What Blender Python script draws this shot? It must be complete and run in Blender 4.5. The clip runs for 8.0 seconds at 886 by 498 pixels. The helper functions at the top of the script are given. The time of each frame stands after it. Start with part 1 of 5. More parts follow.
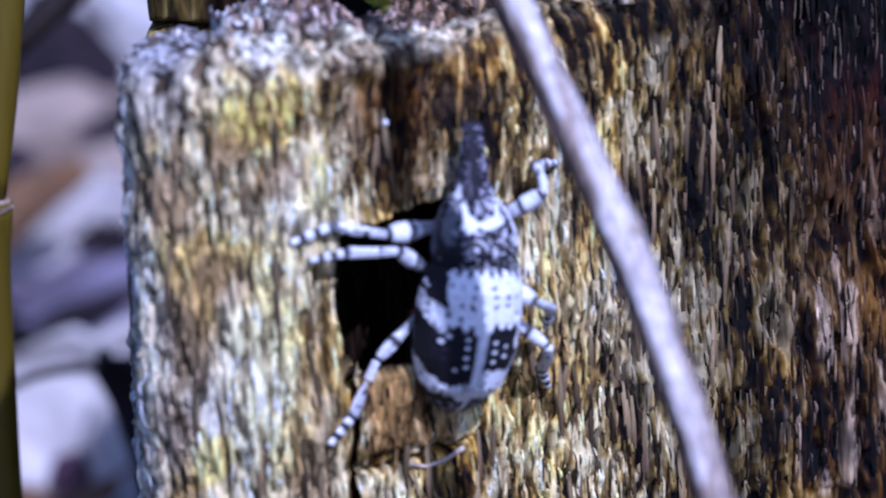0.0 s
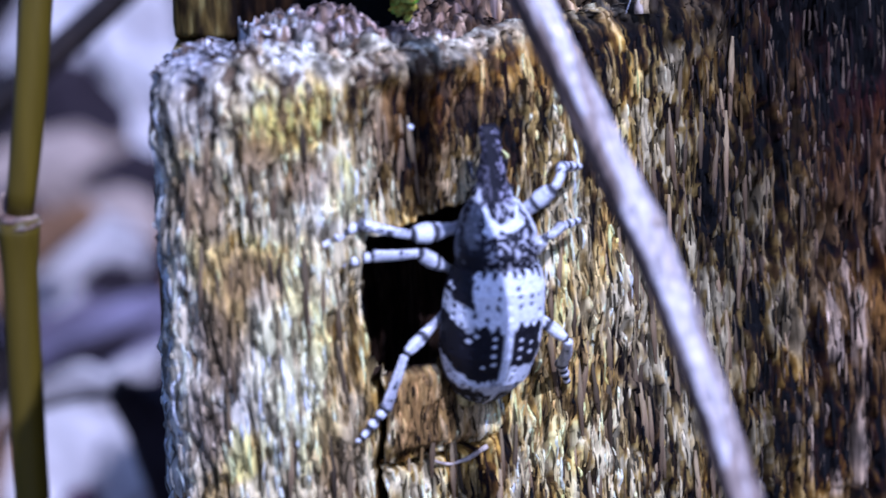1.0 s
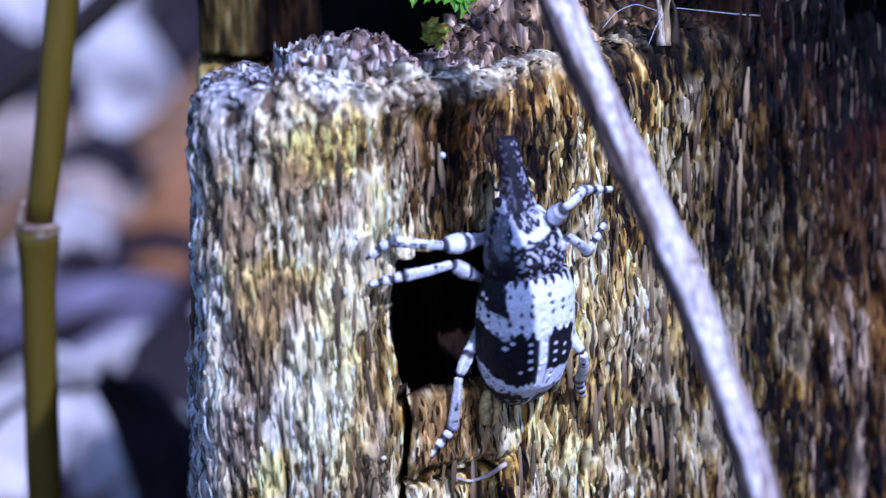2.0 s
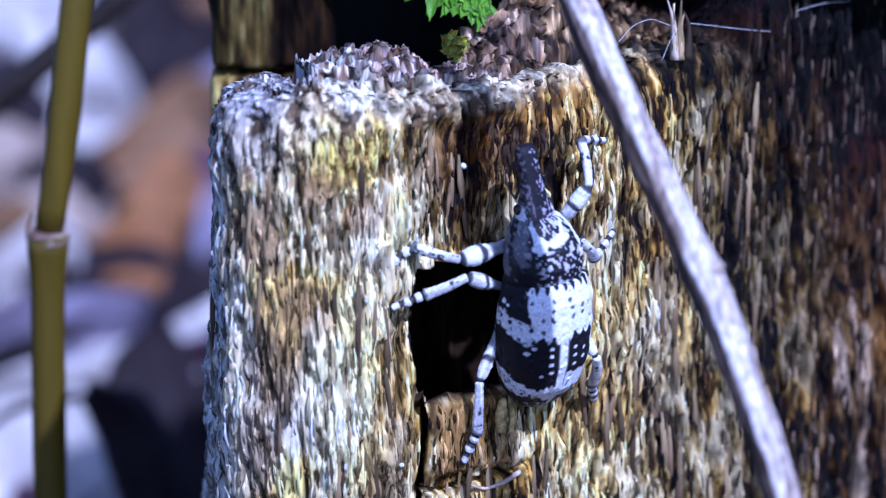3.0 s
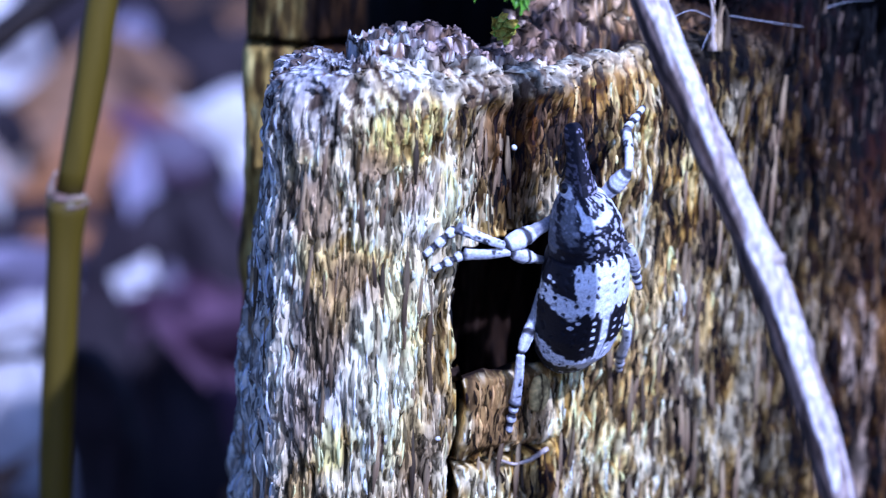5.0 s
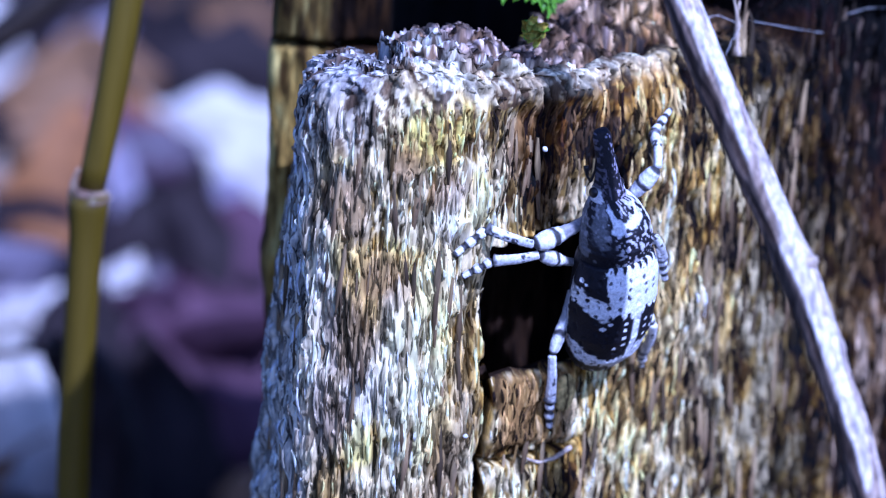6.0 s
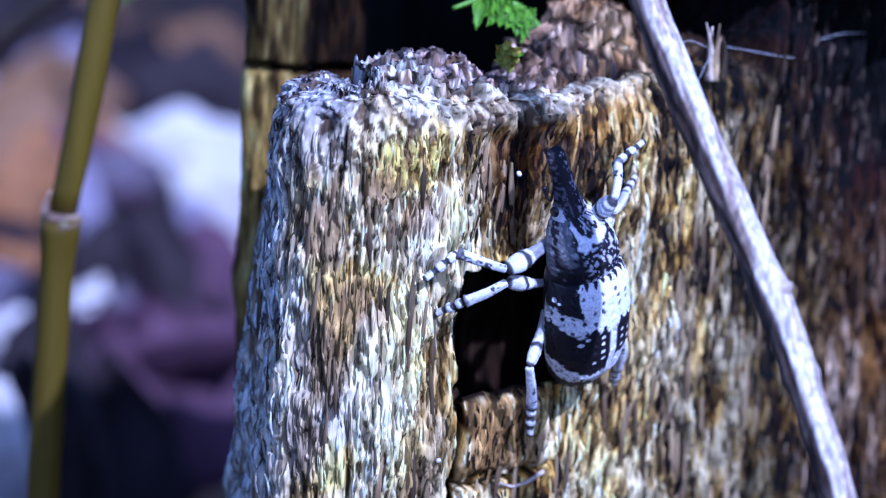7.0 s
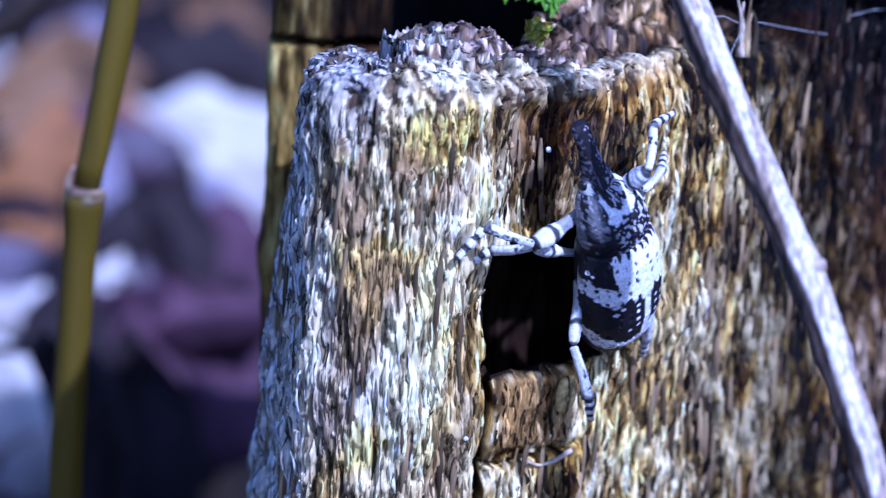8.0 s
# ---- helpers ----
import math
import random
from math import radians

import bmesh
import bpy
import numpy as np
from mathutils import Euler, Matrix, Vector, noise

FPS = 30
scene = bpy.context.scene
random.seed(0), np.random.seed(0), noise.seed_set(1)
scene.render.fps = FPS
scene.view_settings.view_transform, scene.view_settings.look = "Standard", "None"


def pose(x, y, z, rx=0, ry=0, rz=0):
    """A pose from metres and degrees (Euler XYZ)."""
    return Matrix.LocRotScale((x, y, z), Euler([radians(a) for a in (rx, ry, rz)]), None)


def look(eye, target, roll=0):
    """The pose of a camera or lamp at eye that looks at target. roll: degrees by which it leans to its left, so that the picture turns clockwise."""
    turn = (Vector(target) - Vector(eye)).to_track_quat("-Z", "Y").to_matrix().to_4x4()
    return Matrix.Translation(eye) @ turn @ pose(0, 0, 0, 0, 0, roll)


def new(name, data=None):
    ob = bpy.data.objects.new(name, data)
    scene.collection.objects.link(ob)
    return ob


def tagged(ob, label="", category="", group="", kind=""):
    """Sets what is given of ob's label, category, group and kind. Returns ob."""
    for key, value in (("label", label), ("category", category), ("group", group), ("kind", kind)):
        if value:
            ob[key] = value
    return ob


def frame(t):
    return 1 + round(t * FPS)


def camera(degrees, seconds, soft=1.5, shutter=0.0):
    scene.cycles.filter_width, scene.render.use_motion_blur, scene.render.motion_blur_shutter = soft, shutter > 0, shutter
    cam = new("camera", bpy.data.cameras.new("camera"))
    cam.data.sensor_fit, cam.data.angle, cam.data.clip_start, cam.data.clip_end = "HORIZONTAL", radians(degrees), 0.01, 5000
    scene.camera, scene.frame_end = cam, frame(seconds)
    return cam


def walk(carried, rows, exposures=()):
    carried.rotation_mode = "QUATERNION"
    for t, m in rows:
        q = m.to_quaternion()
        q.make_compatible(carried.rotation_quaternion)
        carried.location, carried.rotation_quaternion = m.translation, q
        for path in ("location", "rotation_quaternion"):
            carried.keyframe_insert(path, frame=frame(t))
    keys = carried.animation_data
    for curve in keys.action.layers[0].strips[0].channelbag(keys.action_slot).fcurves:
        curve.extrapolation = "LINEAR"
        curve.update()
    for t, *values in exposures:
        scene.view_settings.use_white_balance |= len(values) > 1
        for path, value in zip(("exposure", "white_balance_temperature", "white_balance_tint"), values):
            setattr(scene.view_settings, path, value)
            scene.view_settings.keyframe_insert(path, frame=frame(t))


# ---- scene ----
MM = 0.001          # plans below are in millimetres
cam = camera(15, 8.0, soft=1.2, shutter=0.3)
cam.data.dof.use_dof = True
cam.data.dof.focus_distance = 140 * MM
cam.data.dof.aperture_fstop = 50
PATH = [
    (0, (11.17, -124.36, 25.86), (1.06, 11.14, -7.86), -3.13),
    (0.1, (12.07, -125.77, 24.56), (1.96, 10.10, -7.61), -3.60),
    (0.2, (12.97, -127.18, 23.26), (2.88, 9.08, -7.27), -4.07),
    (0.3, (12.33, -126.83, 23.76), (2.40, 9.28, -7.45), -3.85),
    (0.4, (11.68, -126.48, 24.25), (1.97, 9.49, -7.65), -3.63),
    (0.5, (11.03, -126.12, 24.75), (1.45, 9.76, -7.60), -3.40),
    (0.6, (10.74, -126.65, 24.59), (0.95, 9.33, -7.24), -3.41),
    (0.7, (10.45, -127.17, 24.43), (1.31, 8.88, -7.29), -3.42),
    (0.8, (10.15, -127.70, 24.27), (1.62, 8.45, -7.23), -3.43),
    (0.9, (9.86, -128.21, 24.12), (1.15, 8.02, -6.94), -3.44),
    (1, (9.56, -128.72, 23.96), (0.45, 7.58, -6.69), -3.45),
    (1.1, (9.08, -128.92, 24.52), (0.32, 7.30, -6.58), -3.23),
    (1.2, (8.59, -129.11, 25.09), (0.39, 7.03, -6.51), -3.02),
    (1.3, (8.11, -129.30, 25.66), (0.43, 6.77, -6.39), -2.81),
    (1.4, (7.63, -129.48, 26.23), (0.29, 6.51, -6.21), -2.60),
    (1.5, (7.14, -129.67, 26.79), (-0.34, 6.27, -5.83), -2.38),
    (1.6, (6.61, -130.10, 27.02), (-1.51, 5.88, -5.27), -2.30),
    (1.7, (6.07, -130.54, 27.24), (-1.36, 5.46, -5.17), -2.22),
    (1.8, (5.54, -130.97, 27.46), (-0.38, 5.06, -5.12), -2.13),
    (1.9, (5.00, -131.39, 27.68), (0.03, 4.64, -5.04), -2.05),
    (2, (4.47, -131.82, 27.90), (-0.28, 4.19, -4.95), -1.96),
    (2.1, (3.64, -132.56, 27.80), (-0.59, 3.53, -4.81), -1.73),
    (2.2, (2.81, -133.29, 27.70), (-0.91, 2.96, -4.26), -1.51),
    (3.3, (-1.53, -133.99, 27.84), (-0.91, 2.31, -4.12), -0.62),
    (3.4, (-2.64, -134.41, 27.80), (-1.07, 1.90, -4.11), -0.07),
    (3.5, (-3.76, -134.82, 27.75), (-1.62, 1.52, -3.97), 0.48),
    (3.6, (-4.25, -134.95, 27.91), (-1.84, 1.35, -4.01), 0.60),
    (3.7, (-4.73, -135.07, 28.07), (-1.62, 1.17, -4.02), 0.72),
    (3.8, (-5.22, -135.19, 28.22), (-1.31, 0.99, -4.04), 0.84),
    (3.9, (-5.70, -135.31, 28.38), (-1.49, 0.83, -3.96), 0.96),
    (4, (-6.18, -135.44, 28.54), (-2.28, 0.74, -3.71), 1.08),
    (4.1, (-6.59, -135.45, 28.63), (-2.66, 0.74, -3.54), 1.17),
    (4.2, (-6.99, -135.47, 28.72), (-2.91, 0.74, -3.35), 1.26),
    (4.3, (-7.39, -135.49, 28.80), (-2.84, 0.69, -3.34), 1.35),
    (4.4, (-7.79, -135.51, 28.89), (-2.29, 0.54, -3.66), 1.44),
    (4.5, (-8.19, -135.53, 28.98), (-2.20, 0.47, -3.71), 1.53),
    (4.6, (-8.59, -135.53, 28.99), (-2.65, 0.44, -3.83), 1.59),
    (4.7, (-8.99, -135.54, 29.00), (-2.49, 0.38, -3.93), 1.65),
    (4.8, (-9.39, -135.54, 29.01), (-2.39, 0.27, -4.26), 1.71),
    (4.9, (-9.78, -135.54, 29.03), (-2.47, 0.22, -4.38), 1.77),
    (5, (-10.18, -135.55, 29.04), (-2.78, 0.18, -4.49), 1.82),
    (5.1, (-10.56, -135.67, 29.06), (-3.13, 0.05, -4.48), 1.90),
    (5.2, (-10.95, -135.79, 29.08), (-3.24, -0.11, -4.59), 1.99),
    (6.3, (-14.98, -137.06, 29.25), (-3.71, -1.55, -4.07), 2.83),
    (6.4, (-14.96, -136.84, 29.25), (-3.43, -1.37, -4.12), 2.86),
    (6.5, (-14.93, -136.62, 29.26), (-3.26, -1.17, -4.16), 2.88),
    (6.6, (-15.02, -136.68, 29.28), (-3.21, -1.19, -3.94), 2.91),
    (6.7, (-15.10, -136.74, 29.31), (-3.41, -1.19, -3.73), 2.93),
    (6.8, (-15.18, -136.79, 29.34), (-3.29, -1.20, -3.41), 2.95),
    (6.9, (-15.26, -136.84, 29.36), (-3.13, -1.24, -3.25), 2.97),
    (7, (-15.33, -136.89, 29.39), (-3.11, -1.27, -3.10), 2.99),
    (7.1, (-15.28, -136.81, 29.28), (-3.18, -1.13, -3.04), 2.97),
    (7.2, (-15.23, -136.72, 29.18), (-2.90, -1.12, -3.39), 2.95),
    (7.3, (-15.17, -136.63, 29.07), (-3.15, -0.99, -3.47), 2.93),
    (7.4, (-15.10, -136.53, 28.96), (-3.22, -0.91, -3.66), 2.91),
    (7.5, (-15.03, -136.44, 28.86), (-3.27, -0.80, -3.78), 2.89),
    (7.6, (-15.20, -136.27, 28.85), (-3.77, -0.60, -3.75), 2.95),
    (7.7, (-15.36, -136.11, 28.84), (-3.82, -0.48, -3.91), 3.00),
    (7.8, (-15.51, -135.94, 28.84), (-3.75, -0.39, -4.16), 3.06),
    (7.9, (-15.66, -135.76, 28.83), (-3.81, -0.26, -4.32), 3.12),
    (8, (-15.81, -135.59, 28.83), (-4.13, -0.10, -4.44), 3.17),
]
walk(cam, [(t, look([c * MM for c in eye], [c * MM for c in target], roll)) for t, eye, target, roll in PATH],
     exposures=[(0, -0.42, 4530, 37), (2.5, -0.26, 4360, 36), (4.5, -0.1, 4230, 37), (8, -0.08, 4180, 37)])

# ---- light ----
SUN_AZ, SUN_EL = 30.0, 43.0      # degrees to the right of straight behind the camera, and above the horizon
world = bpy.data.worlds.new("world")
scene.world = world
world.use_nodes = True
sky = world.node_tree.nodes.new("ShaderNodeTexSky")
sky.sky_type, sky.sun_disc = "NISHITA", False
sky.sun_elevation, sky.sun_rotation = radians(SUN_EL), radians(180 - SUN_AZ)
back = world.node_tree.nodes["Background"]
back.inputs["Strength"].default_value = 0.13
world.node_tree.links.new(sky.outputs[0], back.inputs[0])
sun = new("sun", bpy.data.lights.new("sun", "SUN"))
sun.data.energy, sun.data.angle, sun.data.color = 4.75, radians(1.2), (1.0, 0.95, 0.87)
sun_way = Vector((math.sin(radians(SUN_AZ)) * math.cos(radians(SUN_EL)), -math.cos(radians(SUN_AZ)) * math.cos(radians(SUN_EL)), math.sin(radians(SUN_EL))))
sun.matrix_world = look(sun_way * 2, (0, 0, 0))


# ---- materials ----
def material(name, rough=0.8, spec=0.3, attribute=None, color=(0.5, 0.5, 0.5), grain=(1.0, 1.0, 1.0), scale=900.0, vary=0.35, bump=0.4,
             depth=0.00008, second=None, blotch=120.0, amount=0.6, through_light=0.0, per_object=0.0):
    """A grained surface: base colour (or the mesh's colour attribute) broken up by a fine stretched grain and by larger blotches."""
    m = bpy.data.materials.new(name)
    m.use_nodes = True
    nodes, links = m.node_tree.nodes, m.node_tree.links
    shader = nodes["Principled BSDF"]
    shader.inputs["Roughness"].default_value = rough
    shader.inputs["Specular IOR Level"].default_value = spec
    place = nodes.new("ShaderNodeTexCoord")
    stretch = nodes.new("ShaderNodeMapping")
    stretch.inputs["Scale"].default_value = grain
    links.new(place.outputs["Object"], stretch.inputs[0])
    fine = nodes.new("ShaderNodeTexNoise")
    fine.inputs["Scale"].default_value, fine.inputs["Detail"].default_value = scale, 4
    links.new(stretch.outputs[0], fine.inputs["Vector"])
    if attribute:
        base = nodes.new("ShaderNodeAttribute")
        base.attribute_name = attribute
        out = base.outputs["Color"]
    else:
        base = nodes.new("ShaderNodeRGB")
        base.outputs[0].default_value = (*color, 1)
        out = base.outputs[0]
    if second:
        large = nodes.new("ShaderNodeTexNoise")
        large.inputs["Scale"].default_value, large.inputs["Detail"].default_value = blotch, 3
        links.new(stretch.outputs[0], large.inputs["Vector"])
        span = nodes.new("ShaderNodeMapRange")
        span.inputs["From Min"].default_value, span.inputs["From Max"].default_value = 0.42, 0.62
        span.inputs["To Max"].default_value = amount
        links.new(large.outputs[0], span.inputs[0])
        mix = nodes.new("ShaderNodeMix")
        mix.data_type = "RGBA"
        links.new(span.outputs[0], mix.inputs[0])
        links.new(out, mix.inputs[6])
        mix.inputs[7].default_value = (*second, 1)
        out = mix.outputs[2]
    if per_object:
        which = nodes.new("ShaderNodeObjectInfo")
        gain = nodes.new("ShaderNodeMapRange")
        gain.inputs["To Min"].default_value, gain.inputs["To Max"].default_value = 1 - per_object, 1 + per_object
        links.new(which.outputs["Random"], gain.inputs[0])
        own = nodes.new("ShaderNodeMix")
        own.data_type, own.blend_type = "RGBA", "MULTIPLY"
        own.inputs[0].default_value = 1
        links.new(out, own.inputs[6])
        links.new(gain.outputs[0], own.inputs[7])
        out = own.outputs[2]
    shade = nodes.new("ShaderNodeMapRange")
    shade.inputs["From Min"].default_value, shade.inputs["From Max"].default_value = 0.3, 0.7
    shade.inputs["To Min"].default_value, shade.inputs["To Max"].default_value = 1 - vary, 1 + vary
    links.new(fine.outputs[0], shade.inputs[0])
    times = nodes.new("ShaderNodeMix")
    times.data_type, times.blend_type = "RGBA", "MULTIPLY"
    times.inputs[0].default_value = 1
    links.new(out, times.inputs[6])
    links.new(shade.outputs[0], times.inputs[7])
    links.new(times.outputs[2], shader.inputs["Base Color"])
    relief = nodes.new("ShaderNodeBump")
    relief.inputs["Strength"].default_value, relief.inputs["Distance"].default_value = bump, depth
    links.new(fine.outputs[0], relief.inputs["Height"])
    links.new(relief.outputs[0], shader.inputs["Normal"])
    if through_light:
        shader.inputs["Transmission Weight"].default_value = 0.0
        shader.inputs["Subsurface Weight"].default_value = through_light
        shader.inputs["Subsurface Radius"].default_value = (0.001, 0.001, 0.0005)
    return m


WOOD = material("weathered_wood", 0.85, 0.12, "tint", grain=(1, 1, 0.18), scale=4200, vary=0.5, bump=0.7, depth=0.0001)
SPLINTER = material("loose_splinter", 0.75, 0.3, color=(0.34, 0.25, 0.12), grain=(1, 1, 0.2), scale=4500, vary=0.45, second=(0.10, 0.06, 0.03), blotch=900, amount=0.9, bump=0.5, per_object=0.75)
TWIG = material("pale_twig_bark", 0.6, 0.35, color=(0.60, 0.49, 0.37), grain=(1, 1, 0.3), scale=3000, vary=0.45, second=(0.17, 0.11, 0.075), blotch=700, amount=0.9, bump=0.8, depth=0.00012)
STEM = material("olive_stem", 0.45, 0.28, color=(0.115, 0.083, 0.004), grain=(1, 1, 0.1), scale=900, vary=0.2, second=(0.11, 0.062, 0.008), blotch=60, amount=0.6, bump=0.15)
DARKTWIG = material("dark_twig_bark", 0.7, 0.3, color=(0.02, 0.014, 0.01), scale=900, vary=0.4, second=(0.05, 0.035, 0.025), blotch=200)
COLLAR = material("stem_collar", 0.6, 0.3, color=(0.40, 0.30, 0.20), scale=2500, vary=0.4, second=(0.09, 0.045, 0.03), blotch=700, amount=0.9)
SCALES = material("beetle_scales", 0.6, 0.22, "tint", scale=9000, vary=0.25, bump=0.5, depth=0.00004)
BLACK = material("beetle_black", 0.32, 0.5, color=(0.012, 0.011, 0.013), scale=7000, vary=0.3, bump=0.3, depth=0.00003)
SOIL = material("forest_soil", 0.95, 0.2, color=(0.022, 0.015, 0.012), scale=300, vary=0.5, second=(0.05, 0.035, 0.025), blotch=25, bump=0.8, depth=0.002)
GREEN = material("fresh_green_leaf", 0.45, 0.4, color=(0.12, 0.28, 0.006), scale=1500, vary=0.25, second=(0.17, 0.36, 0.012), blotch=300, through_light=0.2)
MOSS = material("yellow_moss", 0.8, 0.2, color=(0.34, 0.27, 0.03), scale=4000, vary=0.5, second=(0.2, 0.3, 0.04), blotch=900)
SILK = material("spider_silk", 0.5, 0.4, color=(0.75, 0.75, 0.78), scale=3000, vary=0.1)
GRIT = material("white_grit", 0.4, 0.5, color=(0.85, 0.85, 0.85), scale=3000, vary=0.1)


# ---- shaping tools ----
def grid_noise(u, v, seed):
    """Smooth value noise on arrays, -1 to 1."""
    table = np.random.RandomState(seed).rand(128, 128) * 2 - 1
    iu, iv = np.floor(u).astype(int), np.floor(v).astype(int)
    fu, fv = u - iu, v - iv
    fu, fv = fu * fu * (3 - 2 * fu), fv * fv * (3 - 2 * fv)
    a, b = table[iu % 128, iv % 128], table[(iu + 1) % 128, iv % 128]
    c, d = table[iu % 128, (iv + 1) % 128], table[(iu + 1) % 128, (iv + 1) % 128]
    return (a * (1 - fu) + b * fu) * (1 - fv) + (c * (1 - fu) + d * fu) * fv


def layered(u, v, seed, octaves=3):
    return sum(grid_noise(u * 2**k, v * 2**k, seed + k) * 0.5**k for k in range(octaves)) / 1.6


def step(x, a, b):
    t = np.clip((x - a) / (b - a), 0, 1)
    return t * t * (3 - 2 * t)


def mixed(a, b, f):
    return np.asarray(a) * (1 - f[..., None]) + np.asarray(b) * f[..., None]


def sheet_mesh(name, xyz, mat, tint=None, closed=False, open_at=None):
    """A mesh from a grid of points (rows, columns, 3) in millimetres; closed: the columns run round."""
    rows, cols = xyz.shape[:2]
    index = np.arange(rows * cols).reshape(rows, cols)
    if closed:
        index = np.concatenate([index, index[:, :1]], 1)
    faces = np.stack([index[:-1, :-1], index[:-1, 1:], index[1:, 1:], index[1:, :-1]], -1).reshape(-1, 4)
    if open_at is not None:
        faces = faces[~open_at.ravel()[faces].all(1)]
    mesh = bpy.data.meshes.new(name)
    mesh.vertices.add(rows * cols)
    mesh.vertices.foreach_set("co", (xyz * MM).astype(np.float32).ravel())
    mesh.loops.add(faces.size)
    mesh.loops.foreach_set("vertex_index", faces.astype(np.int32).ravel())
    mesh.polygons.add(len(faces))
    mesh.polygons.foreach_set("loop_start", np.arange(0, faces.size, 4, dtype=np.int32))
    mesh.update(calc_edges=True)
    mesh.polygons.foreach_set("use_smooth", np.ones(len(faces), dtype=bool))
    mesh.materials.append(mat)
    if tint is not None:
        layer = mesh.attributes.new("tint", "FLOAT_COLOR", "POINT")
        layer.data.foreach_set("color", np.concatenate([tint, np.ones((rows, cols, 1))], -1).astype(np.float32).ravel())
    mesh.validate()
    return mesh


def link(name, mesh, parent=None, label=""):
    ob = new(name, mesh)
    ob.parent = parent
    return tagged(ob, label)


def tube(name, points, radii, mat, sides=14, rough=0.0, seed=0, tint=None, squash=1.0):
    """A round-ended limb through points (millimetres), with a radius at each; rough: uneven by that share."""
    points, radii = np.asarray(points, float), np.asarray(radii, float)
    ahead = np.gradient(points, axis=0)
    ahead /= np.linalg.norm(ahead, axis=1, keepdims=True) + 1e-9
    side = np.cross(ahead, (0.31, 0.9, 0.29))
    side /= np.linalg.norm(side, axis=1, keepdims=True) + 1e-9
    other = np.cross(ahead, side)
    angle = np.linspace(0, 2 * np.pi, sides, endpoint=False)
    uneven = 1 + rough * grid_noise(np.cos(angle)[None] * 1.5 + 9 + 0 * radii[:, None], np.arange(len(points))[:, None] * 0.7 + np.sin(angle)[None], seed)
    ring = side[:, None] * np.cos(angle)[None, :, None] + squash * other[:, None] * np.sin(angle)[None, :, None]
    xyz = points[:, None] + ring * (radii[:, None] * uneven)[..., None]
    first, last = np.repeat(points[:1][:, None], sides, 1), np.repeat(points[-1:][:, None], sides, 1)
    xyz = np.concatenate([first, xyz, last])
    return sheet_mesh(name, xyz, mat, None if tint is None else np.concatenate([tint[:1], tint, tint[-1:]]), closed=True)


def along(points, count, smooth=True):
    """A finer run of points through a few."""
    points = np.asarray(points, float)
    way = np.concatenate([[0], np.cumsum(np.linalg.norm(np.diff(points, axis=0), axis=1))])
    at = np.linspace(0, way[-1], count)
    out = np.stack([np.interp(at, way, points[:, k]) for k in range(points.shape[1])], 1)
    if smooth and count > 8:
        w = max(3, count // (2 * len(points)) | 1)
        pad = np.concatenate([np.repeat(out[:1], w, 0), out, np.repeat(out[-1:], w, 0)])
        out2 = np.stack([np.convolve(pad[:, k], np.ones(w) / w, "same")[w:-w] for k in range(points.shape[1])], 1)
        out2[0], out2[-1] = out[0], out[-1]
        out = out2
    return out


# ---- the ground ----
GROUND_Z = -50.0


def ground_height(y):
    """The soil rises gently behind the stump (millimetres)."""
    return GROUND_Z + 0.12 * min(max(y - 40, 0), 260)


def build_ground():
    bm = bmesh.new()
    bmesh.ops.create_grid(bm, x_segments=90, y_segments=90, size=1.0)
    for v in bm.verts:
        r = max(abs(v.co.x), abs(v.co.y))
        k = 0.4 * r + 30 * r**6
        v.co.x, v.co.y = v.co.x * k / max(r, 1e-6), v.co.y * k / max(r, 1e-6)
        d = math.hypot(v.co.x, v.co.y)
        v.co.z = ground_height(v.co.y / MM) * MM + 0.004 * noise.noise(v.co * 18) * min(1, d * 4) - 0.002
    mesh = bpy.data.meshes.new("ground")
    bm.to_mesh(mesh)
    bm.free()
    mesh.materials.append(SOIL)
    tagged(new("ground", mesh), "dark brown forest soil under scattered dead leaves", "ground", kind="structure")


build_ground()


# ---- the stump ----
PLAN = [(-7.2, 15.5), (-8.4, 12.2), (-9.4, 8.6), (-10.05, 5), (-10.1, 1.6), (-9.85, -0.35), (-8.9, -1.3), (-7.3, -1.8), (-5.8, -2.1), (-3, -0.9), (0, 0.7), (3, 3), (6.5, 5.8), (10, 8.6), (14, 11.6), (18, 14.5), (26, 18.5), (44, 24)]


